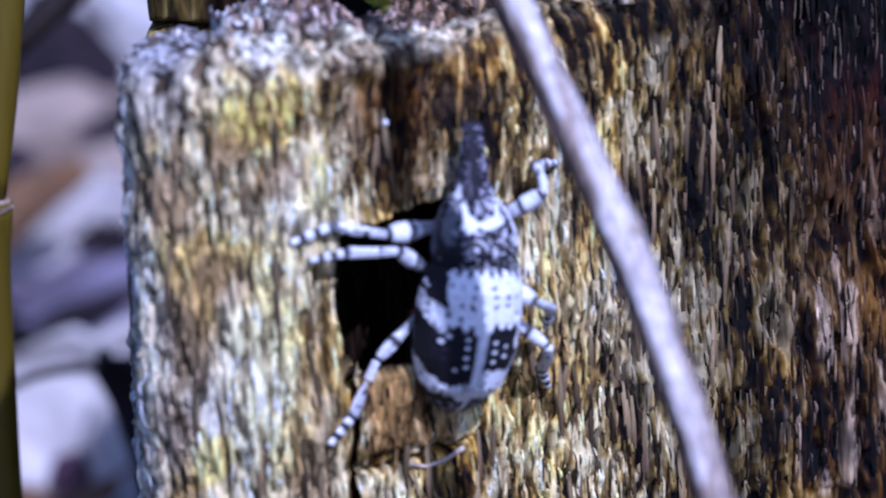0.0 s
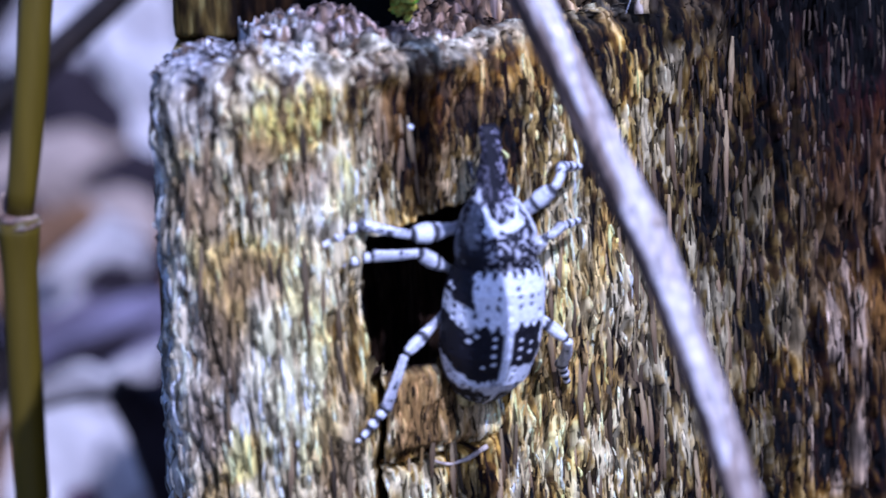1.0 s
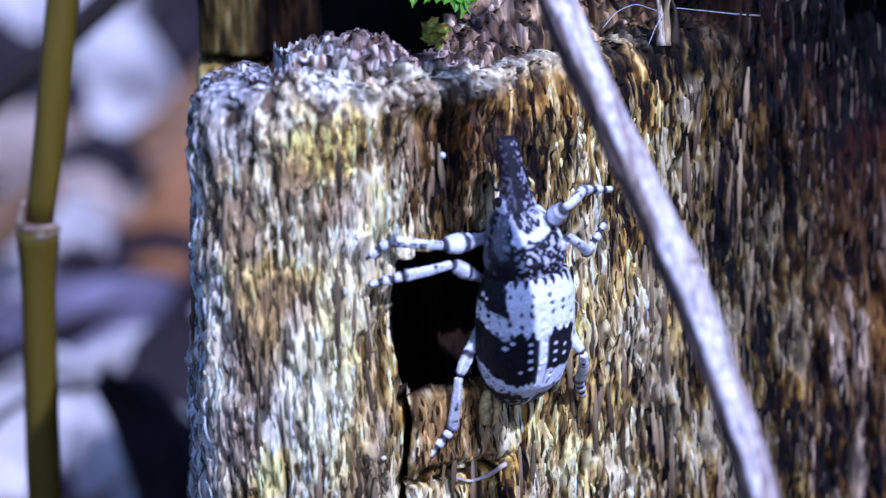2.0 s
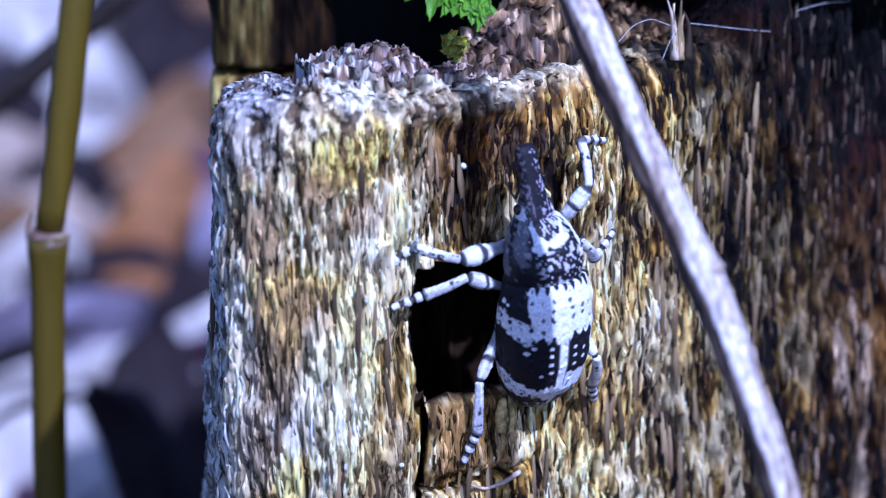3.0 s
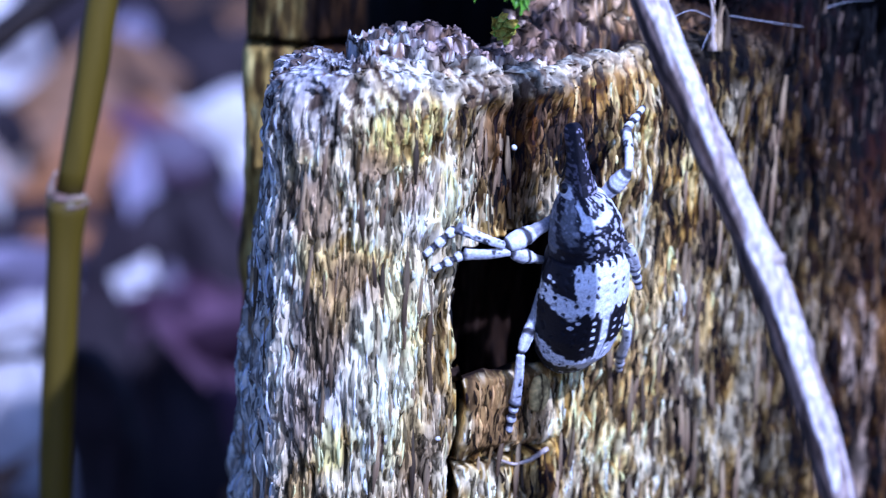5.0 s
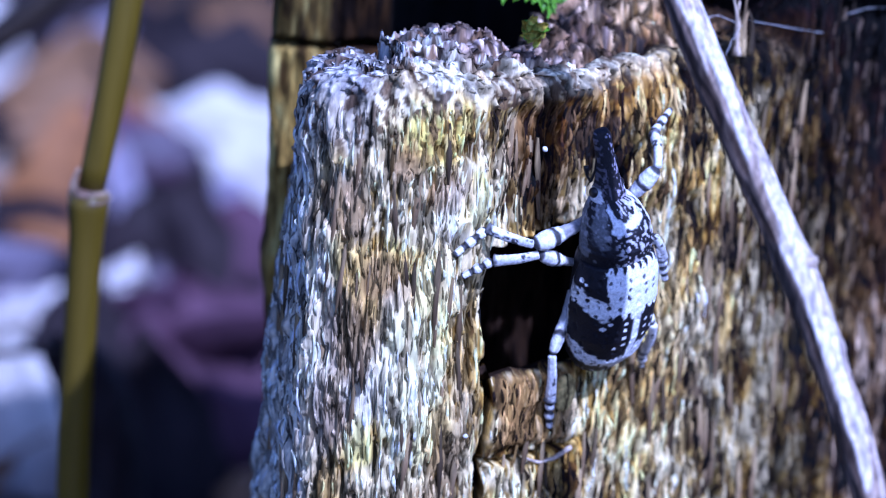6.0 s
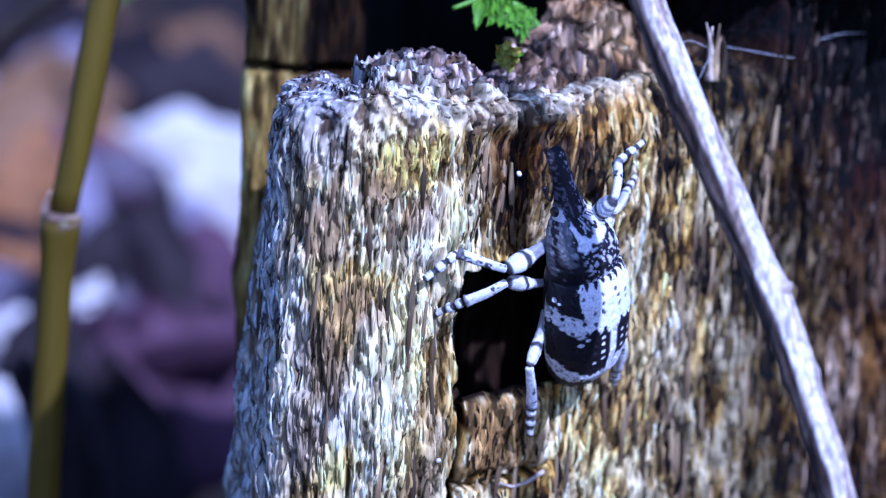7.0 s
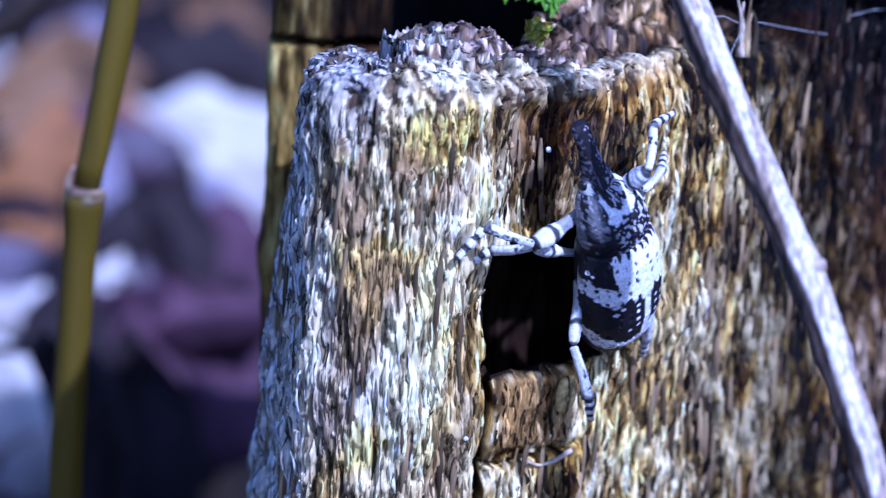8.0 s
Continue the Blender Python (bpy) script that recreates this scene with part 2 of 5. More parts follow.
def stump_shell():
    """The hollow stump's front wall: outer face, broken top rim and inner face in one sheet."""
    run = along(PLAN, 2400)
    length = np.concatenate([[0], np.cumsum(np.linalg.norm(np.diff(run, axis=0), axis=1))])
    fine0, fine1 = 1.0, length[np.argmin(abs(run[:, 0] - 21))]
    at = np.concatenate([np.linspace(0, fine0, 8)[:-1], np.arange(fine0, fine1, 0.08), np.linspace(fine1, length[-1], 40)])
    px, py = np.interp(at, length, run[:, 0]), np.interp(at, length, run[:, 1])
    tx, ty = np.gradient(px, at), np.gradient(py, at)
    norm = np.hypot(tx, ty)
    nx, ny = ty / norm, -tx / norm
    top = np.interp(px, [-13, -10, -8.4, -7.2, -6, -2, 2, 5, 7, 9, 12, 13, 18], [2.3, 2.8, 2.95, 2.85, 3.2, 2.8, 3.0, 3.3, 3.2, 3.1, 3.2, 7.5, 9])
    top = top + 0.22 * layered(at / 1.6, at * 0, 3) + 0.2 * layered(at / 5, at * 0, 5)
    top = top - 0.55 * np.clip(py - 4, 0, 30) * (px < -6)
    z_face = np.concatenate([np.linspace(GROUND_Z - 2, -20, 40)[:-1], np.linspace(-20, 0, 210)])
    zf = z_face[:, None] + top[None] * step(z_face, -20, 0)[:, None]
    n_in, n_down = 46, 16
    q = np.linspace(0, 1, n_in + 1)[1:]
    thick = (5.0 + 1.2 * layered(at / 4, at * 0 + 3, 8)) * np.interp(px, [-9.5, -8.2, -6.6], [0.40, 0.5, 1])
    hump = np.interp(px, [-11, -8, -6.2, -5.0, -3.6, -2.9, -2.3, -2.0, -1.7, -0.9, 0, 1.2, 3, 4.2, 5.4, 7.5, 9.5, 12, 14], [0.1, 0.25, 0.35, 0.5, 1.1, 1.7, 1.5, 0.9, 1.45, 1.35, 0.8, 0.3, 0.3, 1.2, 2.6, 2.8, 1.4, 0.5, 0.4])
    late = 0.42 * step(px, 2.0, 4.0)[None]
    zr = top[None] + hump[None] * np.sin(np.clip((q[:, None] - late) / (1 - late) * 1.15, 0, 1) * np.pi * 0.6)
    zr = zr - 0.9 * np.exp(-(((q[:, None] - 0.3) / 0.12) ** 2)) * (step(px, 0.6, 2.2) * (1 - step(px, 7, 9)))[None]
    down = np.linspace(0, 1, n_down + 1)[1:]
    zd = zr[-1][None] + (-26 - zr[-1][None]) * down[:, None]
    Z = np.concatenate([zf, zr, zd])
    inward = np.concatenate([0 * zf, q[:, None] * thick[None], np.repeat(thick[None], n_down, 0)])
    A = np.repeat(at[None], len(Z), 0)
    X0 = np.repeat(px[None], len(Z), 0)
    # relief: long fibres, shakes and bulges
    wave = A + 0.25 * grid_noise(A / 4, Z / 7, 21) + 0.05 * grid_noise(A / 1.1, Z / 2.6, 22)
    fibre = layered(wave / 0.45, Z / 2.4, 31, 3)
    strand = layered(wave / 1.3, Z / 7, 41, 2)
    bulge = layered(A / 6, Z / 8, 51, 2)
    flake = step(layered(A / 0.8, Z / 1.7, 56, 2), 0.0, 0.10) * 0.6 + step(layered(wave / 0.45, Z / 1.1, 58, 2), 0.15, 0.22) * 0.5
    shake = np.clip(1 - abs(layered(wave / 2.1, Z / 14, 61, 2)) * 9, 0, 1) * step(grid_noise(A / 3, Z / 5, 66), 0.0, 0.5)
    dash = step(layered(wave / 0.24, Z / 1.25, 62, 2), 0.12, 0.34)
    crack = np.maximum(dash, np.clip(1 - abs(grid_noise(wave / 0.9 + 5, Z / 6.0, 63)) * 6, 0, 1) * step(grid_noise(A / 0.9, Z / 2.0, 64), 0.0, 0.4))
    old = step(X0, 9.5, 15.0)
    plate = layered(wave / 1.15, Z / 6.0, 67, 3)
    fissure = np.clip(1 - abs(plate) * 6, 0, 1) * step(grid_noise(A / 1.6, Z / 4.5, 68), -0.5, 0.1)
    D = Z + inward
    crumb = 0.4 * layered(A / 0.6, D / 0.6, 71, 2) + 0.7 * layered((0.8 * A + 0.6 * D) / 0.26, (0.8 * D - 0.6 * A) / 0.42, 74, 3)
    crag = step(layered(A / 0.6, (Z + inward) / 0.5, 78, 2), -0.05, 0.06) + 0.6 * step(layered(A / 0.4, (Z + inward) / 0.5, 79, 2), 0.1, 0.18) - 0.8
    outer = np.concatenate([np.ones(len(zf)), np.linspace(1, 0.4, n_in), np.full(n_down, 0.3)])[:, None]
    rim = np.concatenate([step(z_face, -1.1, 0) * 0.75, np.ones(n_in), np.ones(n_down)])[:, None]
    flat = step(inward, 0.0, 0.9)
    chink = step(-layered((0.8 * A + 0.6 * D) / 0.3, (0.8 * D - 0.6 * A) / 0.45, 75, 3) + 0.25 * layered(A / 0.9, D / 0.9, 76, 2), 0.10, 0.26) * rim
    H = outer * (0.17 * fibre + 0.26 * strand + 0.24 * flake + 0.7 * bulge - 0.45 * shake - 0.26 * crack + old * (0.35 * abs(plate) - 0.8 * fissure)) * (1 - 0.75 * rim) + rim * (0.34 * crumb + 0.30 * crag) * (1 - 0.85 * flat) - 0.40 * chink
    knob = layered(A / 1.3, (inward + Z) / 1.3, 77, 2)
    over = np.clip((np.concatenate([z_face, np.zeros(n_in + n_down)]) + 1.3) / 1.3, 0, 1)[:, None]
    H = H - 0.55 * (1 - np.sqrt(1 - 0.96 * over**2)) + 0.42 * rim * knob * (1 - 0.85 * flat)
    # opening cut for the shade beside the beetle, the long split under it and the short one across
    hole_l = -2.0 + 0.12 * grid_noise(Z / 0.9, Z * 0, 81)
    hole_b = -9.9 + 0.07 * (X0 + 2) + 0.14 * grid_noise(X0 / 0.7, X0 * 0, 82) + 0.06 * grid_noise(X0 / 0.2, X0 * 0, 86)
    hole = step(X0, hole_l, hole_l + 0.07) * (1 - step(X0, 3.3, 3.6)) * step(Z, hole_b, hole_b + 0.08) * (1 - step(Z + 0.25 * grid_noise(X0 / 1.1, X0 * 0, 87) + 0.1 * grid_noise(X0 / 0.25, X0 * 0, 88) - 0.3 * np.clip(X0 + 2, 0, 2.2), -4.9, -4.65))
    split = (1 - step(abs(X0 - hole_l - 0.1 - 0.15 * grid_noise(Z / 1.5, Z * 0, 83)), 0.08, 0.18)) * step(-Z, 9, 10) * (1 - step(-Z, 19, 24))
    across_z = -13.6 + 0.2 * grid_noise(X0 / 0.8, X0 * 0, 84) - 0.12 * (X0 - 1.5) ** 2 * 0.4
    across = (1 - step(abs(Z - across_z), 0.05, 0.15)) * step(X0, -1.9, -1.4) * (1 - step(X0, 1.5, 3.0))
    chunk = step(X0, -1.7, -1.3) * (1 - step(X0, 1.4, 2.4)) * step(Z, -13.5, -13.0) * (1 - step(Z, -10.2, -9.8))
    groove = (1 - step(abs(X0 - 0.4), 1.2, 2.6)) * step(Z, -5.5, -3.5) * (1 - step(Z, 0.8, 2.4))
    face = outer * (inward == 0)
    H = H + face * (-3.6 * hole - 1.1 * across + 0.4 * chunk - 0.8 * groove) - face * chunk * (0.12 * fibre + 0.2 * strand - 0.2 * crack - 0.4 * shake)
    # the flank spreads towards the ground
    spread = np.clip(-Z, 0, 70) * 0.085 * (1 - step(X0, -10.2, -7)) * step(py[None], 0, 6)
    X = X0 + nx[None] * (H - inward) - spread
    Y = py[None] + ny[None] * (H - inward) + 3.0 * face * split
    cave = face * hole
    X = X + 0.5 * cave * (X0 - 0.6)
    Z = Z + 0.75 * cave * (Z + 7.0)
    Z = Z + flat * np.concatenate([0 * zf[:, :1], np.ones((n_in, 1)), np.zeros((n_down, 1))]) * (0.32 * crumb + 0.30 * crag + 0.36 * knob)
    # colours of weathered, half-rotten wood, with some light and shade put into them
    # tone raised on the left, standing in for sunlight
    tone = 0.57 + 0.50 * step(-X0, 1.0, 3.5) + 0.09 * step(X0, 2.5, 4.5) * step(-Z, 4, 8) - 0.06 * step(X0, 9, 14) + 0.66 * layered(wave / 0.17, D / 1.0, 101, 3) + 0.22 * fibre + (0.62 + 0.2 * step(-X0, 1.5, 4)) * layered(A / 2.0, D / 3.0, 105, 3) + 0.10 * (flake - 0.5) + 0.20 * layered(A / 0.5, D / 0.8, 108, 2)

    def blob(x, z, w, h, seed):
        return step(1.25 - np.hypot((X0 - x) / w, (Z - z) / h) + 0.5 * layered(A / 1.2, Z / 2.0, seed), 0.0, 0.7)

    dark_brown, brown, ochre, pale = (0.010, 0.006, 0.0025), (0.105, 0.058, 0.016), (0.44, 0.30, 0.075), (0.90, 0.75, 0.40)
    col = mixed(dark_brown, brown, step(tone, 0.20, 0.34))
    col = mixed(col, ochre, step(tone, 0.40, 0.53))
    col = mixed(col, pale, step(tone, 0.62, 0.76))
    # bleached patches, widened to carry sunlit brightness in the colour
    bleach_lit = np.maximum.reduce([blob(-4.7, 2.6, 2.0, 1.3, 131), blob(2.0, 2.9, 2.0, 0.5, 132), blob(-3.2, -2.3, 1.2, 1.5, 133), blob(-5.2, -9.2, 1.6, 3.6, 111), 0.15 * blob(6.5, -10, 3.5, 5.0, 134)])
    col = mixed(col, (0.92, 0.82, 0.55), 0.85 * bleach_lit * step(tone, 0.12, 0.5))
    crust = np.maximum.reduce([blob(-7.5, -10.6, 0.9, 2.8, 112), 0.8 * blob(-8.7, -5.0, 0.35, 1.2, 135), 0.6 * blob(-8.3, -1.2, 0.8, 1.0, 137)]) * step(tone, 0.15, 0.5)
    col = mixed(col, (0.88, 0.82, 0.68), 0.6 * crust)
    yellow = np.maximum(np.maximum(blob(-4.2, 0.8, 2.0, 1.6, 113), blob(-4.8, -9, 1.5, 4.5, 114) * 0.6), blob(5.0, -12, 2.5, 3.5, 127) * 0.6)
    yellow = np.maximum(yellow, 0.8 * step(layered(A / 1.5, D / 2.4, 136, 2), 0.05, 0.35) * (1 - rim))
    col = col * mixed((1, 1, 1), (1.25, 1.0, 0.38), yellow * 0.9)
    rust = np.maximum(blob(3.6, 1.6, 2.2, 1.6, 115), blob(0.5, 1.0, 1.5, 1.5, 116) * 0.4)
    col = col * mixed((1, 1, 1), (1.15, 0.88, 0.45), rust * 0.75)
    closed = np.maximum.reduce([blob(-7.8, -8.0, 1.0, 1.9, 151), blob(-8.5, -11.8, 0.8, 2.0, 152), blob(-8.0, -2.2, 1.1, 1.6, 153), blob(-3.9, -1.6, 1.0, 1.0, 154), blob(-6.6, -5.2, 1.2, 1.3, 155), blob(-5.9, -0.6, 0.9, 0.9, 156), 0.9 * chunk])
    col = mixed(col, (0.31, 0.195, 0.080) * (1 + 0.35 * layered(wave / 0.35, D / 1.6, 157, 3) + 0.25 * fibre)[..., None] * mixed((1, 1, 1), (1.25, 1.15, 0.8), chunk), 0.84 * closed)
    # damp brown zones, with twig and beetle shadows partly put into the colour
    damp_and_shade = np.maximum.reduce([blob(0.3, -0.4, 2.1, 3.6, 117), blob(-2.9, -11.5, 0.7, 4.2, 118) * 0.55, blob(-4.8, -15.8, 3, 1.9, 128) * 0.75, blob(-3.6, -13.4, 1.0, 1.8, 158) * 0.75, blob(-8.2, -14.5, 1.2, 1.3, 159) * 0.5, blob(-7.6, -6.0, 1.1, 2.0, 129) * 0.2])
    col = col * mixed((1, 1, 1), (0.27, 0.19, 0.12), damp_and_shade)
    # grey left corner; light missing on the flank put in as paler colour
    grey = np.maximum(np.maximum(0.8 * blob(-8.6, 1.8, 1.8, 2.2, 119), step(-X0, 8.9, 9.9)), 0.4 * blob(-9.2, -8, 1.0, 6, 120))
    col = mixed(col, (0.88, 0.80, 0.66) * (np.clip(0.78 + 0.6 * (tone - 0.75), 0.25, 1.05))[..., None], 0.85 * grey)
    col = mixed(col, mixed((0.62, 0.60, 0.60), (0.95, 0.84, 0.56), step(X0, -7.8, -6) * (1 - step(inward, 0.6, 1.6))) * (np.clip(1.0 + 0.75 * crumb + 0.2 * fibre + 0.25 * crag, 0.04, 1.05) ** 1.5)[..., None], 0.85 * rim * (1 - 0.5 * step(X0, 2.0, 4.0) * step(inward, 0.2, 1.2)) * (1 - 0.85 * step(X0, 4.5, 6.5)))
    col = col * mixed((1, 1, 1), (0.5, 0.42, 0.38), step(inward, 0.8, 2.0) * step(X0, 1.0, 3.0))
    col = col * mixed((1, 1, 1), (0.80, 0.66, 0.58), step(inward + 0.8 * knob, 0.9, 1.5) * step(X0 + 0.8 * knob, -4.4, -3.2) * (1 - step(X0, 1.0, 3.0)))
    # chinks darkened along their relief, shade put into the colour
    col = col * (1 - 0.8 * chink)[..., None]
    grain = step(layered(A / 0.16, D / 0.20, 141, 3), 0.10, 0.26) * rim
    ginger = step(layered(A / 0.9, D / 0.9, 144, 2), 0.05, 0.3) * rim
    col = col * (1 - 0.62 * grain)[..., None] * mixed((1, 1, 1), (0.80, 0.60, 0.40), 0.6 * ginger * step(X0, -8, -6))
    streaks = step(layered(A / 0.3, D / 1.2, 160, 3), -0.12, 0.05) * step(X0, -6.2, -5.2) * (1 - step(X0 + 0.5 * knob, -3.4, -2.6)) * step(Z, 1.2, 2.4) * (1 - step(inward, 3.0, 4.4))
    col = mixed(col, (0.93, 0.87, 0.70), 0.75 * streaks)
    frag = step(layered((0.9 * A + 0.45 * D) / 0.24, (0.9 * D - 0.45 * A) / 0.36, 145, 3), 0.06, 0.14) * step(layered(A / 1.1, D / 1.1, 146, 2), -0.35, 0.05) * step(Z, -0.8, 0.6) * (1 - step(X0, 3, 6))
    col = mixed(col, (0.10, 0.06, 0.03), 0.9 * frag)
    rubble = step(layered(A / 0.34, D / 0.34, 139, 3), -0.1, 0.16)
    col = col * (1 - (0.6 * (1 - rubble) - 0.9 * rubble) * step(inward, 0.6, 1.4) * step(X0, -9.5, -7.0) * (1 - step(X0, 10, 12)))[..., None]
    col = mixed(col, (0.95, 0.87, 0.60), 0.4 * np.maximum(blob(-5.4, -9.6, 1.3, 3.6, 161), 0.8 * blob(-3.0, -2.6, 0.9, 1.4, 162)))
    # lip and inside of the opening painted near black, as shade
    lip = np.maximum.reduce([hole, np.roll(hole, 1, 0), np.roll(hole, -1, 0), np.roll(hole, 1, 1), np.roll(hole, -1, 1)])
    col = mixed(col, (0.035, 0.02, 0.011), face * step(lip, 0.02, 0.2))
    # shade between the fibres, put into the colour along the cracks
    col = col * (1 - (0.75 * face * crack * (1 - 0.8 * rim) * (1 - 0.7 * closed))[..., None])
    # wall darker and browner towards the right
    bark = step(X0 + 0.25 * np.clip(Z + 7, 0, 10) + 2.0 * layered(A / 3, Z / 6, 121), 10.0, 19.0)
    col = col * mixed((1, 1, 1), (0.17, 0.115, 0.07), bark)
    strip = step(layered(wave / 0.42, Z / 4.0, 69, 2) + 0.4 * plate, 0.30, 0.42) * step(grid_noise(A / 1.5, Z / 3, 70), -0.2, 0.1)
    col = mixed(col * (1 - 0.45 * (old * (1 - strip))[..., None]), (0.34, 0.255, 0.165) * np.clip(0.35 + tone, 0.2, 1.2)[..., None], 0.62 * old * strip * (1 - 0.8 * step(X0 + 0.9 * Z, 12, 16)))
    # fissures carry their shade in the colour as well
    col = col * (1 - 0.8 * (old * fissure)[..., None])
    # dimming to the right and top: lens vignette put into the wood's colour
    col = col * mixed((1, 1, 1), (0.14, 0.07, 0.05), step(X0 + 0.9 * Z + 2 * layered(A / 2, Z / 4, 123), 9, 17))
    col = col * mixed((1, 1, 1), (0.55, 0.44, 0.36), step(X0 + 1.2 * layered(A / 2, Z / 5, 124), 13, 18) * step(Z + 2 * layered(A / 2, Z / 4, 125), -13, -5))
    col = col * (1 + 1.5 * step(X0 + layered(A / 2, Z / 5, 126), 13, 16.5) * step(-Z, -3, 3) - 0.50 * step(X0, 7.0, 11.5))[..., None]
    # inner faces cut to a tenth, the hollow's shade put into their colour
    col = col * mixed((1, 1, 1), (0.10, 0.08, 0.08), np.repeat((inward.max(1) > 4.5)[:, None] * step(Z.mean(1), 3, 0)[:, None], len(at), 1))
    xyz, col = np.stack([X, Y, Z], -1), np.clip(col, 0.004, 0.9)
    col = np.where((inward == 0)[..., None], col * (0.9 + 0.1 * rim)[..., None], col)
    solid = (inward == 0) & (hole + split + across < 0.02)
    gap = (cave > 0.9) | (face * split > 0.55) | ((inward > 4) & (X0 > -5) & (X0 < 16) & (Z < -1))
    return xyz, col, np.stack([nx, ny, 0 * nx], -1), solid, gap


def strips_mesh(name, xyz, mat, tint):
    """Many thin strips joined in one mesh: points (strips, rings, 3 across, 3) in millimetres."""
    n, r, c = xyz.shape[:3]
    index = np.arange(n * r * c).reshape(n, r, c)
    faces = np.stack([index[:, :-1, :-1], index[:, :-1, 1:], index[:, 1:, 1:], index[:, 1:, :-1]], -1).reshape(-1, 4)
    mesh = bpy.data.meshes.new(name)
    mesh.vertices.add(n * r * c)
    mesh.vertices.foreach_set("co", (xyz * MM).astype(np.float32).ravel())
    mesh.loops.add(faces.size)
    mesh.loops.foreach_set("vertex_index", faces.astype(np.int32).ravel())
    mesh.polygons.add(len(faces))
    mesh.polygons.foreach_set("loop_start", np.arange(0, faces.size, 4, dtype=np.int32))
    mesh.update(calc_edges=True)
    mesh.materials.append(mat)
    layer = mesh.attributes.new("tint", "FLOAT_COLOR", "POINT")
    layer.data.foreach_set("color", np.concatenate([tint, np.ones((n, r, c, 1))], -1).astype(np.float32).ravel())
    mesh.validate()
    return mesh


def fibre_strands(xyz, col, normal, solid, count, seed):
    """Loose fibres that stand a little proud of the wood and taper out at both ends."""
    rng = np.random.RandomState(seed)
    rows, rings = len(xyz), 7
    solid = solid.copy()
    solid[int(solid.any(1).nonzero()[0].max()) - 9:] = False
    ok = np.argwhere(solid & (xyz[..., 2] > -19) & (xyz[..., 0] > -13.5) & (xyz[..., 0] < 21))
    pick = ok[rng.randint(len(ok), size=count)]
    span = rng.uniform(4, 11, count) * rng.choice([0.7, 1, 1.5], count)
    t = np.linspace(0, 1, rings)
    r = np.clip(pick[:, :1] + span[:, None] * (t - 0.5)[None], 0, rows - 1).astype(int)
    c = np.repeat(pick[:, 1:], rings, 1)
    fine = solid[r, c].all(1) & ((xyz[r, c][:, 3, 0] < 8) | (rng.rand(count) < 0.5))
    r, c = r[fine], c[fine]
    n = len(r)
    width = rng.uniform(0.02, 0.095, (n, 1)) * np.sin(np.pi * np.clip(t, 0.06, 0.94))[None]
    lift = rng.uniform(0.03, 0.16, (n, 1)) * (np.sin(np.pi * t)[None] * 0.8 + 0.2) + rng.uniform(0, 0.15, (n, 1)) * (t[None] ** 3) * (rng.rand(n, 1) < 0.3)
    nn = normal[c]
    side = np.stack([-nn[..., 1], nn[..., 0], 0 * nn[..., 0]], -1)
    path = xyz[r, c]
    bend = np.stack([np.ones(rings), t - 0.5, (t - 0.5) ** 2], 1)
    path = np.einsum("rs,nsk->nrk", bend @ np.linalg.pinv(bend), path)
    path[..., :2] = np.where((path[:, 3:4, :1] > 8), path[:, 3:4, :2], path[..., :2])
    drift = rng.normal(0, 0.07, (n, 1)) * (t - 0.5)[None] + rng.normal(0, 0.12, (n, 1)) * ((t - 0.5) ** 2)[None]
    mid = path + side * drift[..., None] + nn * lift[..., None]
    left = mid - side * width[..., None] - nn * 0.09
    right = mid + side * width[..., None] - nn * 0.09
    pts = np.stack([left, mid, right], 2)
    own = col[r, c].mean(1)
    bright = own.mean(1, keepdims=True)
    shade = rng.choice([0.12, 0.6, 1.25, 2.0], (n, 1), p=[0.34, 0.18, 0.28, 0.2])
    # left strands kept paler too, in place of sunlight
    shade = np.where(xyz[r, c][:, 3, :1] < -2.5, 0.22 + 0.78 * shade, shade)
    grey = (xyz[r, c][:, :, 0].mean(1, keepdims=True) > 11) * (rng.rand(n, 1) < 0.30)
    tint = np.clip(own * shade + (shade > 1) * bright * 0.12 + grey * rng.uniform(0.02, 0.16, (n, 1)) * (1.0, 0.72, 0.46), 0.006, 0.9)
    # strands from x 8.5 to 13 dimmed with the wall
    tint = np.where(abs(xyz[r, c][:, 3, :1] - 10.75) < 2.25, 0.78 * tint, tint)
    uneven = rng.uniform(0.5, 1.35, (n, rings, 3, 1))
    return strips_mesh("wood_fibre", pts, WOOD, np.clip(tint[:, None, None] * uneven, 0.005, 0.9))


